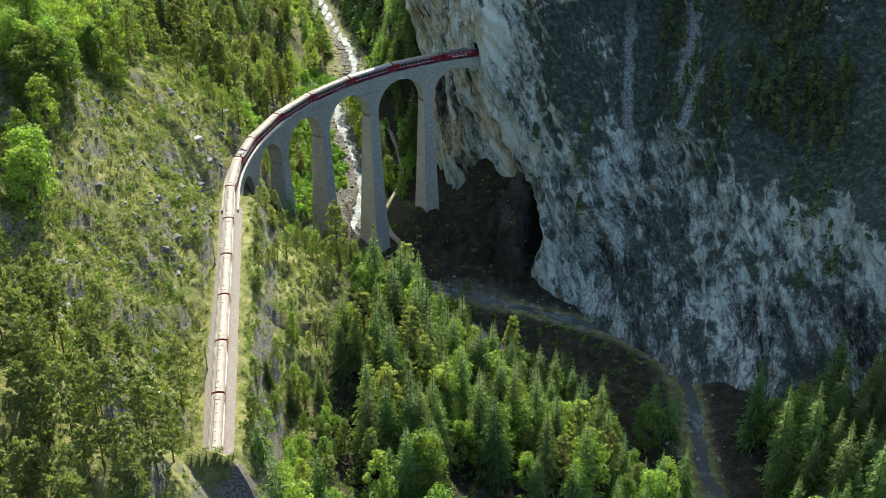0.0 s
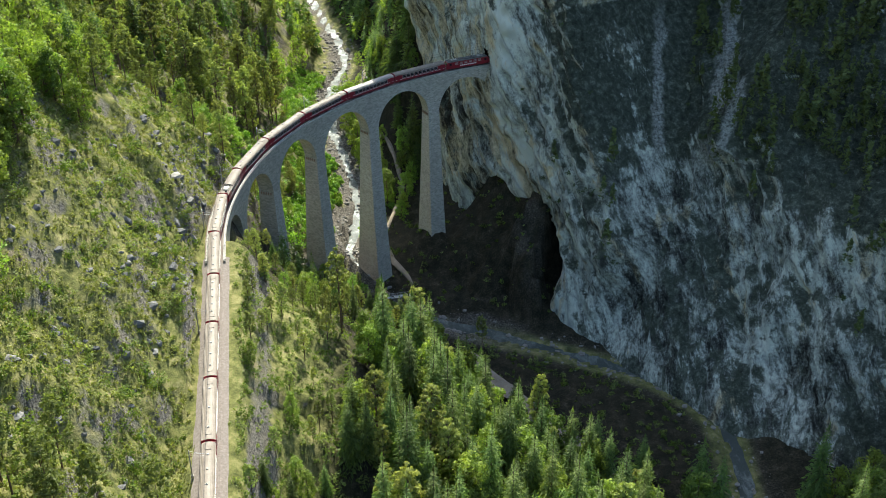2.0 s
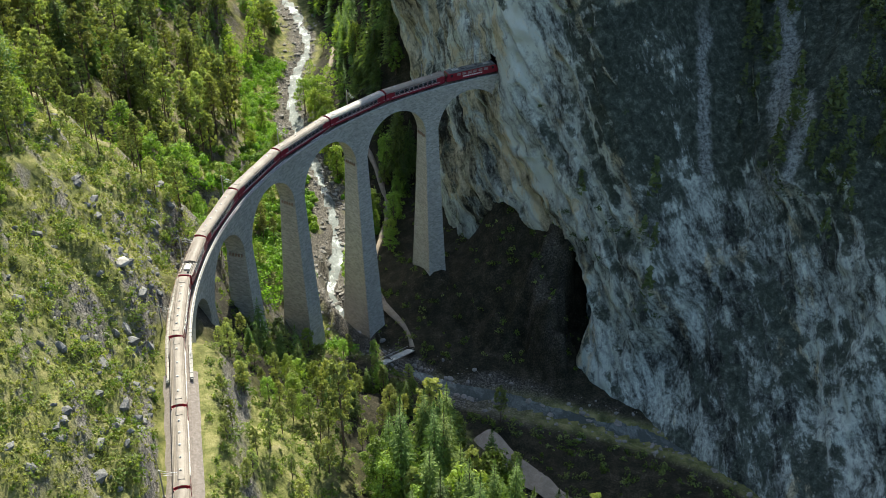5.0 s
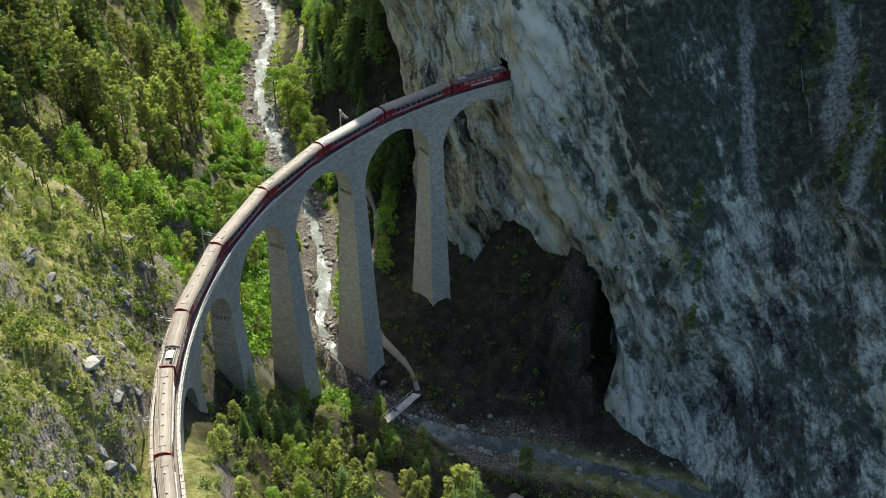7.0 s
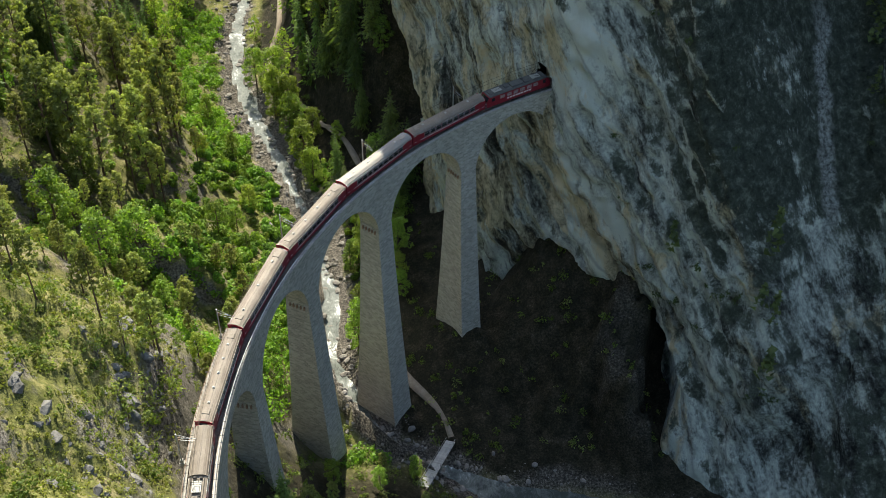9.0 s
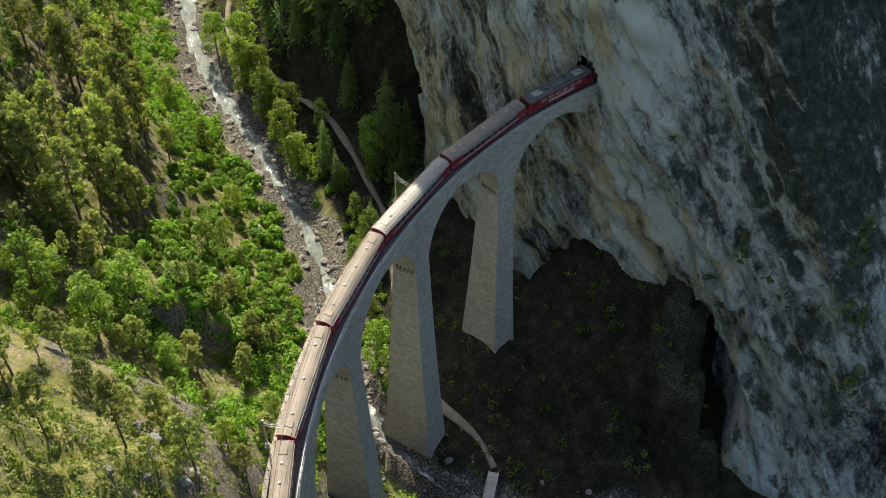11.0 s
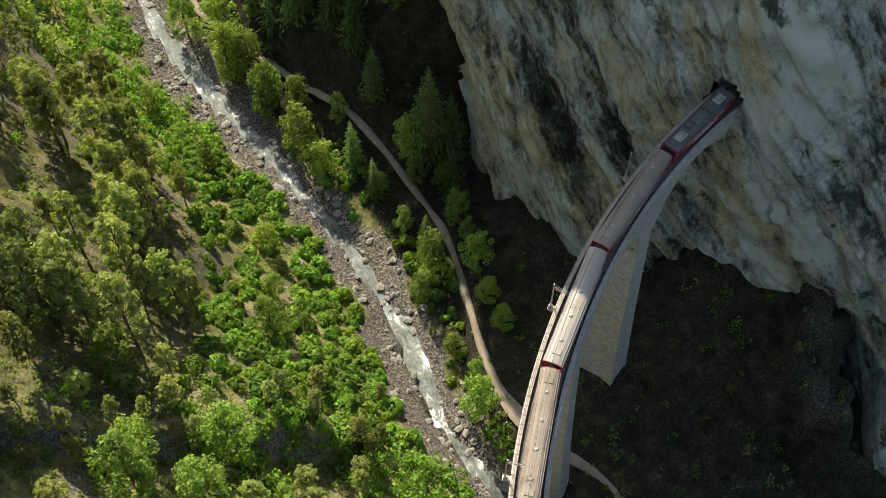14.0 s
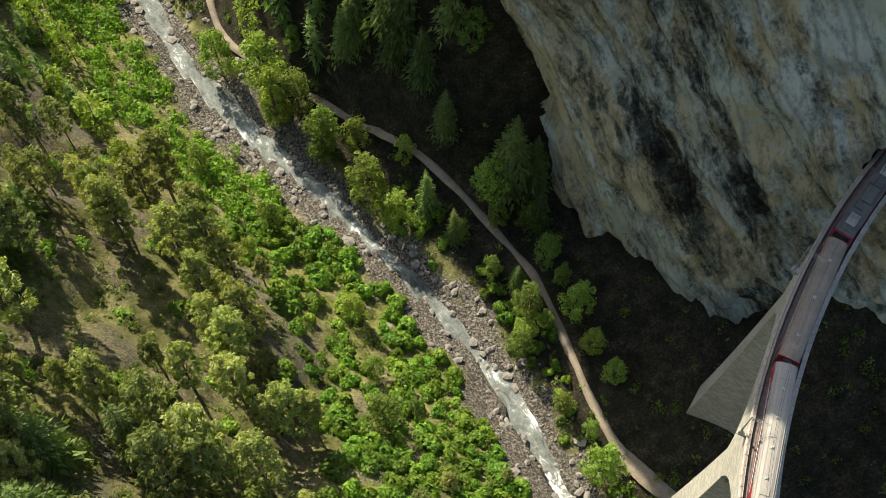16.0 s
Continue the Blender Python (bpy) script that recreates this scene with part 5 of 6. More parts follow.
def plant_trees():
    rng = np.random.default_rng(7)
    xs, ys = jitter_grid(rng, -128, 150, 110, 560, 4.6)
    d, _ = to_river(xs, ys)
    z, _, _ = ground(xs, ys)
    sp, pi, br = tree_field(xs, ys, d, rng)
    ok = ((near_line(xs, ys) > 6.0) | (ys < 151)) & arc_clear(xs, ys) & (np.abs(d) > 7)
    qx, qy = xs - FOOT[0], ys - FOOT[1]
    u, o = qx * ALONG[0] + qy * ALONG[1], qx * OUT[0] + qy * OUT[1]
    ok &= ~((u > -25) & (u < 180) & (o < 9) & (d < 0) & (ys > 300))
    # only what the camera's way can see
    ok &= (ys > 138) | (xs < -44)
    glade = np.interp(xs, [3, 14.4, 23, 33], [316, 301, 290, 276]) - ys
    ok &= ~((xs > 4) & (xs < 33) & (glade > 0) & (glade < 20))
    ok &= (path_near(xs, ys) > 3.5) & (np.hypot(xs[:, None] - ROAD_LINE[None, :, 0], ys[:, None] - ROAD_LINE[None, :, 1]).min(1) > 5)
    ok &= ~((ys >= 252) & (xs > 104)) & ~((ys < 240) & (xs < -110)) & ~((ys < 200) & (xs > 0) & (xs < 62)) & ~((ys < 190) & (xs > 0)) & ~((ys > 458) & (xs > 12)) & ~((ys < 235) & (xs < -92))
    pr = rng.uniform(0, 1, len(xs))
    pick = np.where(pr < sp, 0, np.where(pr < sp + pi, 1, np.where(pr < sp + pi + br, 2, -1)))
    pick[~ok] = -1
    rest = []
    names = ("spruces", "pines", "broadleaved trees")
    for k in range(3):
        idx = np.where(pick == k)[0]
        # the ones nearest to the viaduct and the line stand alone
        key = np.minimum(np.hypot(xs[idx] + 40, ys[idx] - 400), np.hypot(xs[idx] + 20, ys[idx] - 250) * 1.15)
        key = np.where((d[idx] < 0) & (ys[idx] < 262), 0, key)
        order = idx[np.argsort(key)]
        for j in order[:LONE[k]]:
            big = rng.uniform(0.62, 1.15) * (1.22 if k != 1 else 1.0)
            if ys[j] < 276 and xs[j] > -60:
                big *= 0.5 if xs[j] < np.interp(ys[j], LINE_P[::-1, 1], LINE_P[::-1, 0]) + 26 else 1.1
            if d[j] < 0 and ys[j] < 262:
                big *= 1.25
            if 276 < ys[j] < 345 and -58 < xs[j] < -14:
                big *= 0.5
            elif k == 1 and 296 < ys[j] < 345:
                big *= 0.7
            if -20 < d[j] < 0 and ys[j] > 380:
                big *= 0.7
            if k == 1 and ys[j] >= 345:
                big *= 0.62 if ys[j] < 396 and d[j] < 60 else 1.12
            if k == 2 and d[j] > 0 and d[j] < 34 and ys[j] > 340:
                big *= 0.6
            put_tree(names[k], xs[j], ys[j], z[j], big, rng)
        rest += [(k, j) for j in order[LONE[k]:]]
    return xs, ys, z, rest


def crown_points(kind, rng, n):
    """Rough crown of a far tree, unit height."""
    if kind == 0:
        t = rng.uniform(0.06, 1, n) ** 0.8
        a = rng.uniform(0, 6.283, n)
        r = 0.2 * (1 - t) * rng.uniform(0.6, 1.1, n)
        return np.column_stack([np.cos(a) * r, np.sin(a) * r, t])
    v = rng.normal(size=(n, 3))
    v /= np.linalg.norm(v, axis=1, keepdims=True)
    c = np.array([0, 0, 0.66 if kind == 1 else 0.56])
    return c + v * rng.uniform(0.6, 1, (n, 1)) * np.array([0.2, 0.2, 0.32 if kind == 1 else 0.42])


def crown_array(kind, i):
    """The leaf triangles of a built tree's crown, n x 3 x 3."""
    me = [c for c in TREES[kind][i][0].children if c.name.startswith("crown")][0].data
    co = np.empty(len(me.vertices) * 3)
    me.vertices.foreach_get("co", co)
    return co.reshape(-1, 3, 3)


def far_woods(xs, ys, z, rest):
    rng = np.random.default_rng(17)
    kinds = ("spruces", "pines", "broadleaved trees")
    crowns = {(k, i): crown_array(kinds[k], i) for k in range(3) for i in range(3)}
    groups = {0: [], 1: [], 2: []}
    for k, j in rest:
        groups[k].append((xs[j], ys[j], z[j], 3 if ys[j] < 345 else 6))
    fx, fy = jitter_grid(rng, -150, 40, 556, 740, 6.0)
    d, _ = to_river(fx, fy)
    fz, _, _ = ground(fx, fy)
    for x, y, zz, dd in zip(fx, fy, fz, d):
        if abs(dd) > 9 and rng.uniform() < 0.8:
            k = 0 if rng.uniform() < (0.55 if dd > 0 else 0.8) else (2 if rng.uniform() < 0.5 else 1)
            groups[k].append((x, y, zz, 30))
    green = (SPRUCE_GREEN, PINE_GREEN, LEAF_GREEN)
    names = ("distant_spruce_wood", "distant_pine_wood", "distant_leafy_wood")
    labels = ("dense dark spruce wood on the valley sides", "olive pine wood on the sunlit slope", "bright leafy wood along the valley sides")
    for k, rows in groups.items():
        q, tr = [], Build()
        for x, y, zz, thin in rows:
            c = crowns[(k, int(rng.integers(0, 3)))][int(rng.integers(0, thin))::thin]
            mid = c.mean(1, keepdims=True)
            c = mid + (c - mid) * (1 + 0.22 * (thin - 1) ** 0.8)
            size, a = rng.uniform(0.65, 1.05), rng.uniform(0, 6.283)
            ca, sa = math.cos(a), math.sin(a)
            q.append(c @ np.array([[ca, sa, 0], [-sa, ca, 0], [0, 0, 1]]) * size + np.array([x, y, zz - 0.2]))
            tr.tube([(x, y, zz - 1), (x, y, zz + 12 * size)], [0.2, 0.03], 4, False)
        if q:
            tagged(new(names[k], quads_mesh(names[k], np.concatenate(q), green[k])), labels[k], "wood", kind="stuff")
            tagged(new("wood_trunks", tr.mesh("wood_trunks", BARK)), "thin brown trunks of the slope woods", "wood", kind="stuff")


def bushes(name, label, rng, xs, ys, zs, sizes, material, leaf, dense=1.0):
    q = []
    for x, y, z, s in zip(xs, ys, zs, sizes):
        per = int((16 + 34 * s ** 1.5) * dense)
        v = rng.normal(size=(per, 3))
        v[:, 2] = np.abs(v[:, 2])
        v /= np.linalg.norm(v, axis=1, keepdims=True)
        lobes = rng.normal(size=(4, 2)) * 0.42 * s
        c = lobes[rng.integers(0, 4, per)]
        p = np.column_stack([c, np.zeros(per)]) + v * rng.uniform(0.45, 1, (per, 1)) * s * np.array([0.66, 0.66, 0.95]) + np.array([x, y, z])
        q.append(leaf_quads(rng, p, leaf * (0.75 + 0.25 * s), v, 0.05))
    tagged(new(name, quads_mesh(name, np.concatenate(q), material)), label, "shrubs", kind="stuff")


def round_bush(seed):
    """A dense rounded bush, about one metre in radius, of several domes with leaves all over."""
    rng = np.random.default_rng(seed)
    q = []
    for k in range(6):
        a = rng.uniform(0, 6.283)
        f = 0.0 if k == 0 else rng.uniform(0.35, 0.7)
        c = np.array([math.cos(a) * f, math.sin(a) * f, rng.uniform(0.25, 0.6) * (1.2 - f)])
        rad = rng.uniform(0.42, 0.6) * (1.2 if k == 0 else 0.85)
        per = 84
        v = rng.normal(size=(per, 3))
        v[:, 2] = np.abs(v[:, 2]) - 0.25
        v /= np.linalg.norm(v, axis=1, keepdims=True)
        q.append(leaf_quads(rng, c + v * rad * rng.uniform(0.72, 1.04, (per, 1)) * np.array([1, 1, 1.15]), 0.235, v * 1.3 + np.array([0, 0, 0.25]), 0.03))
    return quads_mesh("bush", np.concatenate(q), BUSH_GREEN)


def place_bushes(xs, ys, zs, sizes, rng):
    mes = [round_bush(200 + k) for k in range(5)]
    for n, (x, y, z, s) in enumerate(zip(xs, ys, zs, sizes)):
        b = tagged(new("bush", mes[n % 5]), "dense rounded bright green bush on the river bank", "bush", "river bank bushes")
        b.matrix_basis = Matrix.Translation((x, y, z - 0.1 * s)) @ Matrix.Rotation(rng.uniform(0, 6.283), 4, "Z") @ Matrix.Diagonal((s, s * rng.uniform(0.85, 1.15), s * rng.uniform(0.85, 1.25), 1))


PATH_LINE = spline([(-35, 545), (-36.5, 524), (-41.5, 505), (-37, 488), (-24, 455), (-17.5, 430), (-17.3, 418), (-19.8, 405), (-21.9, 395), (-22.9, 384), (-20, 372), (-14.2, 362), (-12.5, 354)], 1.5)


ROAD_LINE = spline([(3, 316), (14.4, 301), (23, 290), (33, 276), (44, 258), (52, 236)], 1.5)


def path_near(x, y):
    return np.hypot(x[:, None] - PATH_LINE[None, :, 0], y[:, None] - PATH_LINE[None, :, 1]).min(1)


def plant_bushes():
    rng = np.random.default_rng(29)
    xs, ys = jitter_grid(rng, -130, 72, 136, 540, 2.0)
    d, _ = to_river(xs, ys)
    z, gravel, _ = ground(xs, ys)
    line_x = np.interp(ys, LINE_P[::-1, 1], LINE_P[::-1, 0])
    n = fbm(xs / 12, ys / 12, 3, 81) + 0.5
    s = d - 6
    p = np.zeros_like(xs)
    p = np.where((d > 4.6) & (ys > 345), 0.36, p)
    p = np.where((d > 5) & (ys > 284) & (ys < 372) & (xs < -16), 0.42, p)
    p = np.where((d > 16) & (ys > 366) & (ys < 402) & (xs < -50), 0.8, p)
    p = np.where((xs < line_x - 4) & (ys < 335), 0.75 * smooth01(n, 0.16, 0.45), p)
    p = np.where((xs > line_x + 5) & (ys < 330) & (d > 6), np.where(xs < line_x + 30, 0.85, 0.34), p)
    p = np.where((d < -4.5) & (ys > 345) & (d > -16), 0.30, p)
    p = np.where((d < -16) & (ys > 300), np.where(ys > 425, 0.08, 0.16), p)
    p = np.where((ys < 158) & (np.abs(xs + 46) < 20), 0.7, p)
    ok = (rng.uniform(0, 1, len(xs)) < p) & ((near_line(xs, ys) > 4.6) | (ys < 155)) & (arc_clear(xs, ys) | (z < 50)) & (gravel < 0.6)
    i = np.where(ok)[0]
    sizes = rng.uniform(0.55, 1.45, len(i)) ** 1.6 * np.where((xs[i] < -58) & (ys[i] < 340), 1.25, 1.0)
    green = rng.uniform(0, 1, len(i)) < np.where((ys[i] > 366) & (ys[i] < 402) & (d[i] > 16), 0.2, np.where(ys[i] > 340, 0.7, 0.5))
    a, b2 = i[green], i[~green]
    bushes("green_shrubs", "bright green leafy shrubs along the river and slopes", rng, xs[a], ys[a], z[a], sizes[green], LEAF_GREEN, 0.3)
    bushes("olive_shrubs", "dry olive shrubs on the rocky slopes", rng, xs[b2], ys[b2], z[b2], sizes[~green] * 0.95, PINE_GREEN, 0.29)
    # rounded bushes on both banks
    xs, ys = jitter_grid(rng, -110, -10, 345, 540, 2.55)
    d, _ = to_river(xs, ys)
    z, gravel, _ = ground(xs, ys)
    n = fbm(xs / 9, ys / 9, 3, 151) + 0.5
    reach = 22 + 14 * smooth01(440 - ys, 0, 40)
    p = np.where(d > 3.8, (0.95 * (1 - smooth01(d, reach - 10, reach + 8)) + 0.06) * smooth01(n, 0.16, 0.40), 0)
    p = np.where((d < -4) & (d > -16) & (ys < 455) & (ys > 372), 0.8 * smooth01(n, 0.2, 0.45), p)
    p = np.where(path_near(xs, ys) < 2.0, 0, p)
    k = np.where((rng.uniform(0, 1, len(xs)) < p) & arc_clear(xs, ys) & (gravel < 0.5))[0]
    k = k[np.argsort(np.hypot(xs[k] + 45, ys[k] - 420))]
    size = rng.uniform(1.35, 2.6, len(k)) * np.where(d[k] < 0, 0.7, 1.0)
    place_bushes(xs[k[:300]], ys[k[:300]], z[k[:300]], size[:300], rng)
    far = k[300:]
    if len(far):
        bushes("far_bank_shrubs", "bright green bushes along the upper river", rng, xs[far], ys[far], z[far], size[300:] * 1.1, BUSH_GREEN, 0.4)
    # grass tussocks on the steep meadow
    gx, gy = jitter_grid(rng, -108, -50, 160, 345, 1.05)
    gl = np.interp(gy, LINE_P[::-1, 1], LINE_P[::-1, 0])
    gn = fbm(gx / 6, gy / 6, 3, 91) + 0.5
    k = np.where((gx < gl - 3.5) & (near_line(gx, gy) > 4.2) & (rng.uniform(0, 1, len(gx)) < 0.97 * smooth01(gn, 0.16, 0.40)))[0]
    gz, _, _ = ground(gx, gy)
    bushes("grass_tussocks", "dry yellow-green grass tussocks on the steep slope", rng, gx[k], gy[k], gz[k], rng.uniform(0.4, 0.95, len(k)), GRASS_TUFT, 0.34, 0.5)


def plant_cliff():
    """Dark scrub and small trees on the ledges of the rock."""
    rng = np.random.default_rng(41)
    U, Z = rng.uniform(-30, 190, 5200), rng.uniform(18, 150, 5200)
    w = fbm(U / 22 + Z / 60, Z / 30, 4, 101) + 0.5
    flat = smooth01(U + (Z - 45) * 0.35, 78, 100)
    p = smooth01(U, 44, 60) * smooth01(w, 0.40, 0.58) * (0.10 + 0.8 * flat * smooth01(Z, 46, 62) + 0.3 * smooth01(Z, 95, 120))
    k = rng.uniform(0, 1, len(U)) < p
    k &= (np.abs(0.835 * U + 0.549 * Z - 105.9) > 4) & (np.abs(0.986 * U + 0.169 * Z - 110.0) > 4)
    U, Z, flat = U[k], Z[k], flat[k]
    X, Y = cliff_place(U, Z)
    X, Y = X + OUT[0] * 0.2, Y + OUT[1] * 0.2
    low = rng.uniform(0, 1, len(U)) < np.where(flat > 0.5, 0.45, 0.85)
    # cliff plants take the spruce green that has shade painted in
    bushes("cliff_scrub", "dark scrub on the ledges of the shaded cliff", rng, X[low], Y[low], Z[low] - 0.3, rng.uniform(0.7, 1.7, low.sum()), SHADED_SPRUCE_GREEN, 0.34)
    q = []
    for x, y, z in zip(X[~low], Y[~low], Z[~low]):
        h = rng.uniform(5, 12)
        pt = crown_points(0, rng, 60) * h + np.array([x, y, z - 0.5])
        out = pt - np.array([x, y, z + h * 0.5])
        out /= np.linalg.norm(out, axis=1, keepdims=True)
        q.append(leaf_quads(rng, pt, h * 0.11, out, 0.15))
    tagged(new("cliff_spruces", quads_mesh("cliff_spruces", np.concatenate(q), SHADED_SPRUCE_GREEN)), "dark spruces clinging to the shaded cliff", "trees", kind="stuff")


def plant_right_bank():
    """Sunlit trees between the river and the path, and two tall spruces by the rock."""
    rng = np.random.default_rng(83)
    for x, y, s in ((-46.0, 496.5, 0.75), (-40.4, 487, 0.95), (-37, 478.5, 0.7), (-36.4, 469, 0.72), (-31.5, 464.5, 0.6), (-25.5, 455, 0.5), (-12, 452, 0.6), (-16.3, 438, 0.78), (-17.5, 434, 0.45), (-24, 437, 0.35), (-23.8, 426, 0.5),
                    (-22.5, 415.5, 0.72), (-15.4, 410.5, 0.72), (-27.8, 410.4, 0.62), (-25.4, 411.8, 0.45), (-20.8, 411.5, 0.4), (-29.2, 383.5, 0.98), (-27.2, 396.5, 0.42), (-17.0, 396, 0.5), (-14, 417, 0.5), (-16.6, 403, 0.45), (-13.6, 422, 0.6), (-12.5, 430, 0.55), (-26, 390, 0.45), (-35, 453, 0.9), (-33.5, 446, 0.7), (-41.5, 480, 0.9), (-38, 467, 0.9)):
        put_tree("broadleaved trees", x, y, ground_z(x, y), s * (1.5 if y > 430 else 1.35), rng)
    for x, y, s in ((-12.6, 437.5, 1.5), (-8.6, 435, 1.05), (-11.0, 428.5, 0.8)):
        put_tree("spruces", x, y, ground_z(x, y), s, rng)


far_woods(*plant_trees())
plant_right_bank()
plant_bushes()
plant_cliff()


# ---- river stones, path, footbridge ----
def boulder(rng, r):
    bm = bmesh.new()
    bmesh.ops.create_icosphere(bm, subdivisions=1, radius=r)
    sq = Vector((rng.uniform(0.7, 1.3), rng.uniform(0.7, 1.2), rng.uniform(0.5, 0.85)))
    for v in bm.verts:
        v.co = Vector((v.co.x * sq.x, v.co.y * sq.y, v.co.z * sq.z)) * rng.uniform(0.78, 1.18)
    vs, fs = [tuple(v.co) for v in bm.verts], [tuple(x.index for x in f.verts) for f in bm.faces]
    bm.free()
    return np.array(vs), fs


def place_stones():
    rng = np.random.default_rng(53)
    shapes = [boulder(rng, 1.0) for _ in range(8)]
    big, stuff_v, stuff_f, o = 0, [], [], 0
    mes = [mesh_of("boulder", v, f, STONE) for v, f in shapes]
    sel = [i for i in range(len(RIV)) if 225 < RIV[i][1] < 600]
    for n in range(5600):
        i = int(rng.integers(sel[0], sel[-1]))
        t = RIV[i] + (RIV[i + 1] - RIV[i]) * rng.uniform()
        dv = RIV[i + 1] - RIV[i]
        nrm = np.array([-dv[1], dv[0]]) / np.hypot(*dv)
        off = rng.normal() * 5.0 - (2.0 if 375 < t[1] < 440 else 0)
        if abs(off) > 11 or (t[1] < 335 and n % 5 > 1):
            continue
        p = t + nrm * off
        r = 0.13 + 0.95 * rng.uniform() ** 6
        z = ground_z_cache(p)
        if r > 0.5 and big < 120:
            b = tagged(new("boulder", mes[big % 8]), "grey rounded boulder in the river bed", "boulder", "river boulders")
            b.matrix_basis = Matrix.Translation((p[0], p[1], z + r * 0.15)) @ Matrix.Rotation(rng.uniform(0, 6.28), 4, "Z") @ Matrix.Diagonal((r, r, r, 1))
            big += 1
        else:
            v, f = shapes[n % 8]
            a = rng.uniform(0, 6.28)
            c, s = math.cos(a), math.sin(a)
            stuff_v.append(v @ np.array([[c, s, 0], [-s, c, 0], [0, 0, 1]]) * r + np.array([p[0], p[1], z + r * 0.1]))
            stuff_f += [tuple(o + k for k in q) for q in f]
            o += len(v)
    me = mesh_of("river_stones", np.concatenate(stuff_v), stuff_f, STONE)
    tagged(new("river_stones", me), "grey gravel and cobbles along the river bed", "stones", kind="stuff")


GX, GY = np.arange(-90, 100, 1.5), np.arange(200, 640, 1.5)
GZ = ground(*[a.ravel() for a in np.meshgrid(GX, GY)])[0].reshape(len(GY), len(GX))


def ground_z_cache(p):
    i, j = min(max(int((p[0] - GX[0]) / 1.5), 0), len(GX) - 2), min(max(int((p[1] - GY[0]) / 1.5), 0), len(GY) - 2)
    fx, fy = (p[0] - GX[i]) / 1.5, (p[1] - GY[j]) / 1.5
    return (GZ[j, i] * (1 - fx) + GZ[j, i + 1] * fx) * (1 - fy) + (GZ[j + 1, i] * (1 - fx) + GZ[j + 1, i + 1] * fx) * fy


place_stones()


def place_outcrops():
    """Angular rocks that break through the steep meadow and the cutting."""
    rng = np.random.default_rng(67)
    shapes = [boulder(rng, 1.0) for _ in range(6)]
    xs, ys = jitter_grid(rng, -100, -60, 176, 345, 2.0)
    n = np.abs(fbm(xs / 11, ys / 16, 3, 111))
    lx = np.interp(ys, LINE_P[::-1, 1], LINE_P[::-1, 0])
    near = np.exp(-((lx - xs - 8) / 6) ** 2)
    k = np.where((xs < lx - 4.5) & (near_line(xs, ys) > 4.8) & (rng.uniform(0, 1, len(xs)) < 0.85 * (smooth01(0.12 - n, 0, 0.09) + 0.7 * near)))[0]
    zz = ground(xs[k], ys[k])[0]
    vs, fs, o = [], [], 0
    for j, (x, y, z) in enumerate(zip(xs[k], ys[k], zz)):
        v, f = shapes[j % 6]
        r = 0.5 + 1.3 * rng.uniform() ** 2
        a = rng.uniform(0, 6.28)
        c, s = math.cos(a), math.sin(a)
        vs.append((v * np.array([1.2, 0.7, 1.1])) @ np.array([[c, s, 0], [-s, c, 0], [0, 0, 1]]) * r + np.array([x, y, z - 0.25 * r]))
        fs += [tuple(o + q for q in t) for t in f]
        o += len(v)
    me = mesh_of("rock_outcrops", np.concatenate(vs), fs, CRAG)
    tagged(new("rock_outcrops", me), "grey angular rock outcrops in the steep meadow", "rocks", kind="stuff")
    b = tagged(new("pale_boulder", mesh_of("pale_boulder", shapes[2][0], shapes[2][1], PALE)), "large pale boulder lying on the grassy slope", "boulder")
    b.matrix_basis = Matrix.Translation((-70.0, 288.4, ground_z(-70.0, 288.4) + 0.6)) @ Matrix.Diagonal((1.9, 1.6, 1.3, 1))


CRAG = grainy("grey_crag", [(0.3, (0.05, 0.05, 0.05)), (0.5, (0.14, 0.137, 0.13)), (0.72, (0.28, 0.27, 0.25))], 0.5, 3, 0.92, bumps=0.9, dist=0.2)
PALE = grainy("pale_rock", [(0.3, (0.20, 0.18, 0.155)), (0.7, (0.42, 0.39, 0.34))], 0.6, 4, 0.9)
place_outcrops()


def build_path(name, label, pts, half, swell):
    """A strip of gravel with sloping edges, laid along a line."""
    v, f = [], []
    for i, p in enumerate(pts):
        d = pts[min(i + 1, len(pts) - 1)] - pts[max(i - 1, 0)]
        d = d / np.hypot(*d)
        n = np.array([-d[1], d[0]])
        zc = max(ground_z_cache(p + n * k) for k in (-1.4 * half, 0, 1.4 * half))
        for k, dz in ((-1.0, -0.45), (-0.62, 0.03), (0, 0.05), (0.62, 0.03), (1.0, -0.45)):
            q = p + n * k * half * (1 + 0.15 * math.sin(i * 0.7) + swell * math.exp(-((p[1] - 377) / 8) ** 2))
            v.append((q[0], q[1], zc + dz))
    for i in range(len(pts) - 1):
        f += [(i * 5 + k, i * 5 + k + 1, i * 5 + k + 6, i * 5 + k + 5) for k in range(4)]
    tagged(new(name, mesh_of(name, v, f, PATHDIRT, True)), label, "path", kind="structure")


build_path("path", "pale gravel footpath beside the river", PATH_LINE, 0.85, 1.3)
build_path("track", "pale gravel access road along the shaded valley floor", ROAD_LINE, 2.9, 0)


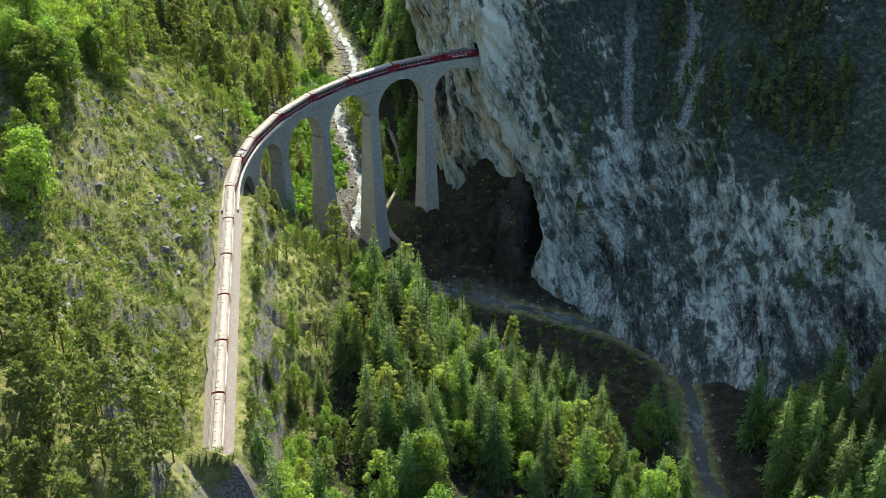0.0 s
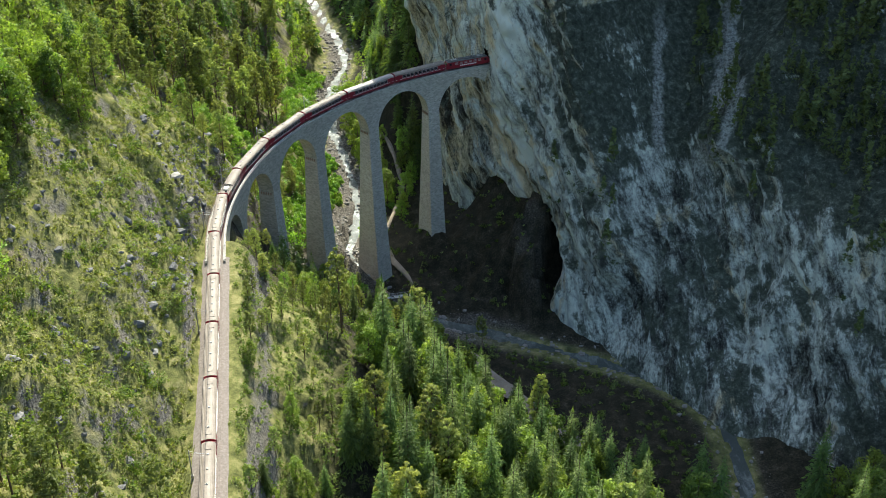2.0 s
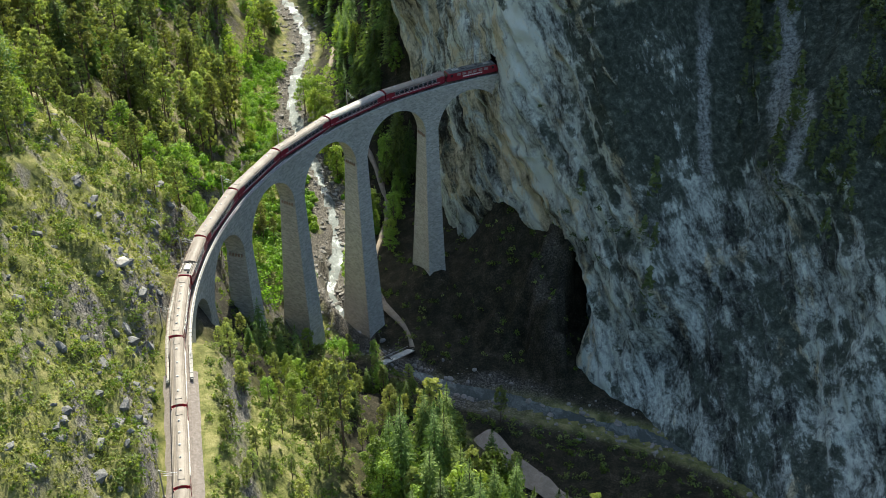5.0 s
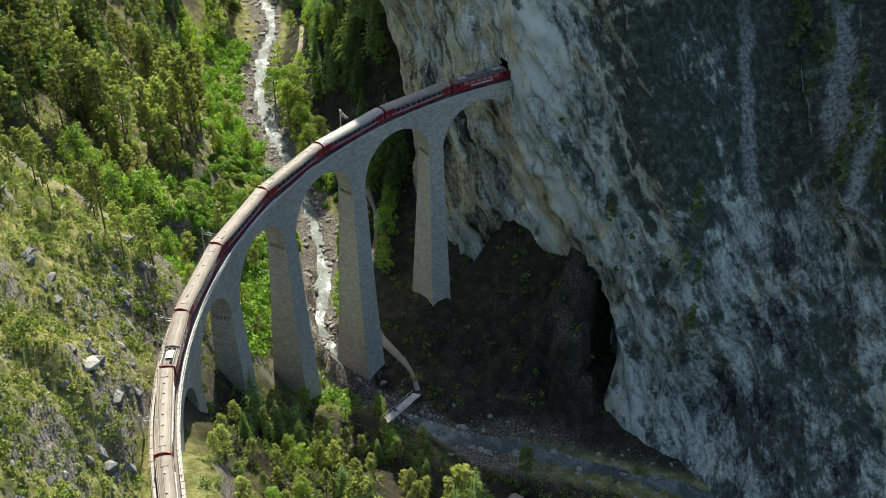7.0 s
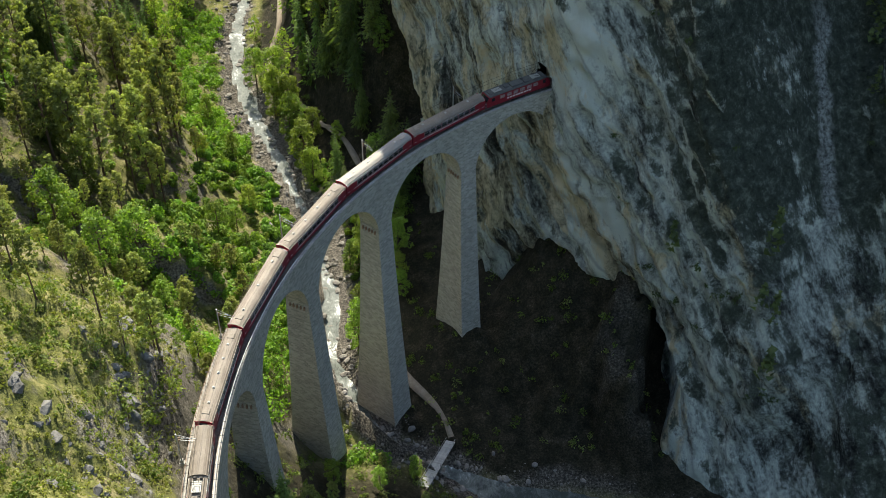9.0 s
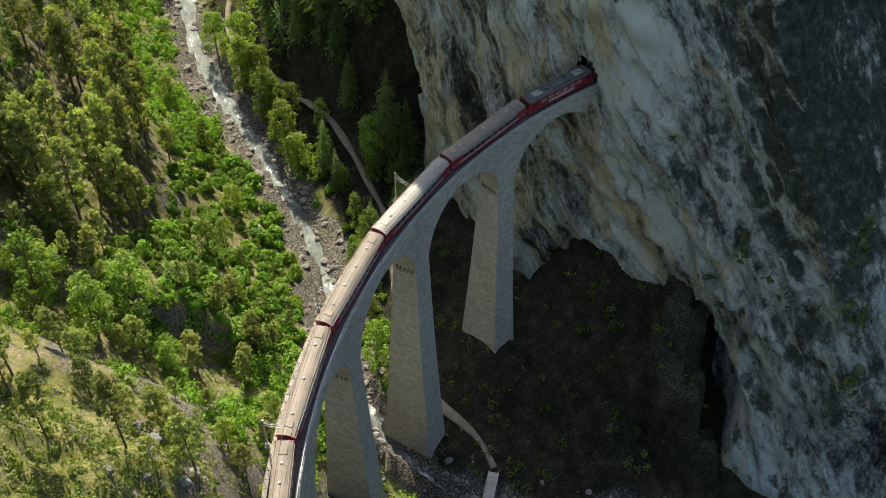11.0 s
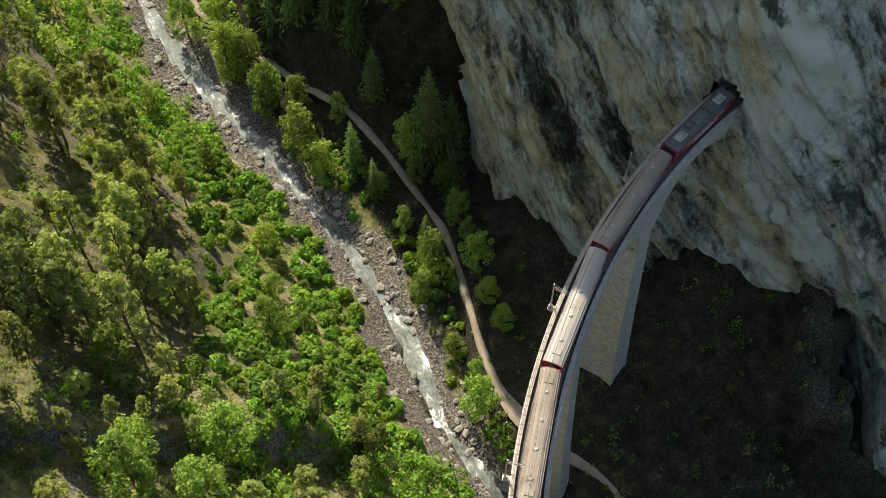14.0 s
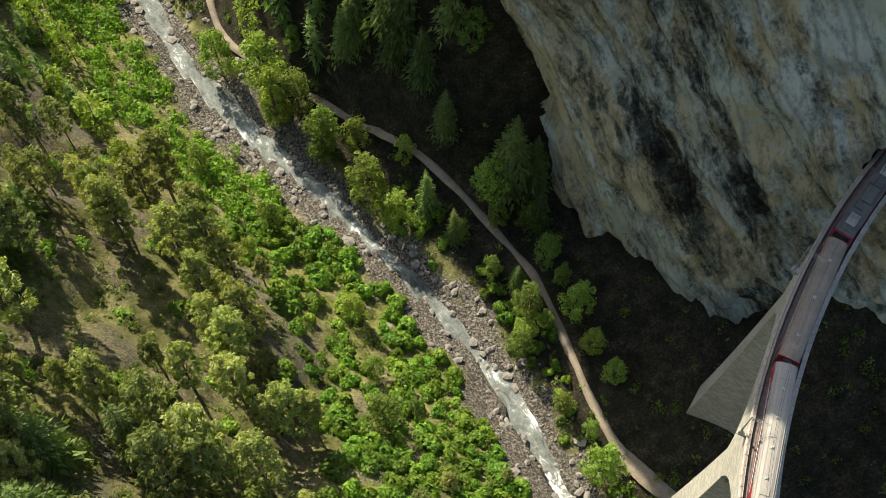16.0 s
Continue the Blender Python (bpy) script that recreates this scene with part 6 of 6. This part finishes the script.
def build_footbridge():
    a, b = Vector((-12.9, 353.0, -1.4)), Vector((-22.2, 334.8, -2.4))
    a.z = ground_z_cache(a) + 0.35
    b.z = ground_z_cache(b) + 0.35
    w = (b - a).normalized()
    side = Vector((-w.y, w.x, 0)).normalized()
    t = thing("footbridge", "narrow weathered grey timber footbridge over the river", "footbridge")
    L = (b - a).length
    turn = Matrix((w, side, w.cross(side))).transposed().to_4x4()
    for k in (-0.8, 0.8):
        m = Build().box(a + (b - a) / 2 + side * k + Vector((0, 0, -0.25)), (L + 1.5, 0.22, 0.35), turn)
        hang("beam", m.mesh("beam", SLEEPER), t)
    plank = Build().box((0, 0, 0), (0.34, 2.1, 0.07), cut=0.015).mesh("plank", GREYWOOD)
    for k in range(int(L / 0.37)):
        p = a + w * (k + 0.5) * 0.37
        hang("plank", plank, t, m=Matrix.Translation(p) @ turn)
    for k in (-1.0, 1.0):
        m = Build().tube([a + side * k + Vector((0, 0, 1.0)), b + side * k + Vector((0, 0, 1.0))], 0.06, 5)
        hang("handrail", m.mesh("handrail", GREYWOOD), t)
        for j in range(8):
            p = a + w * L * (j + 0.5) / 8 + side * k
            hang("post", Build().tube([p + Vector((0, 0, -0.3)), p + Vector((0, 0, 1.0))], 0.055, 5).mesh("post", GREYWOOD), t)


GREYWOOD = grainy("grey_timber", [(0.3, (0.26, 0.26, 0.25)), (0.7, (0.48, 0.47, 0.45))], 1.5, 12, 0.85, per_object=0.15)
build_footbridge()

# ---- pieces: coping stones, sleepers ----
for side in (-1, 1):
    L = 6 * PITCH_M + 13.5
    n = 120
    step = L / n
    mid_r = RADIUS + side * (HALF - 0.1)
    stone = Build().box((0, 0, 0), (step * mid_r / RADIUS * 0.985, 0.62, 0.16), cut=0.03).mesh("coping_stone", COPING)
    par = [c for c in viaduct.children if c.name.startswith("parapet")][0 if side < 0 else 1]
    for k in range(n):
        s = -0.8 + (k + 0.5) * step
        at = on_line(s)
        w = line_at(s)[1]
        ob = hang("coping_stone", stone, par)
        ob.matrix_basis = Matrix.Translation(at(side * (HALF - 0.1), 0.37)) @ Matrix.Rotation(math.atan2(w.y, w.x), 4, "Z")
corbel = Build().box((0, 0, 0), (0.5, 0.26, 0.75), cut=0.04).mesh("corbel", RUST)
for i in range(1, 6):
    for sg in (-1, 1):
        for k in range(5):
            s = i * PITCH_M + sg * 2.05
            at = on_line(s)
            w = line_at(s)[1]
            ob = hang("corbel", corbel, viaduct)
            ob.matrix_basis = Matrix.Translation(at(-1.5 + k * 0.75, -CROWN - SPAN_R - 1.1)) @ Matrix.Rotation(math.atan2(w.y, w.x), 4, "Z")
sl = Build().box((0, 0, 0), (0.24, 1.8, 0.1), cut=0.02).mesh("sleeper", SLEEPER)
for s in np.arange(-8, S_END, 1.25):
    at = on_line(s)
    w = line_at(s)[1]
    ob = hang("sleeper", sl, track)
    ob.matrix_basis = Matrix.Translation(at(0, -0.15)) @ Matrix.Rotation(math.atan2(w.y, w.x), 4, "Z")
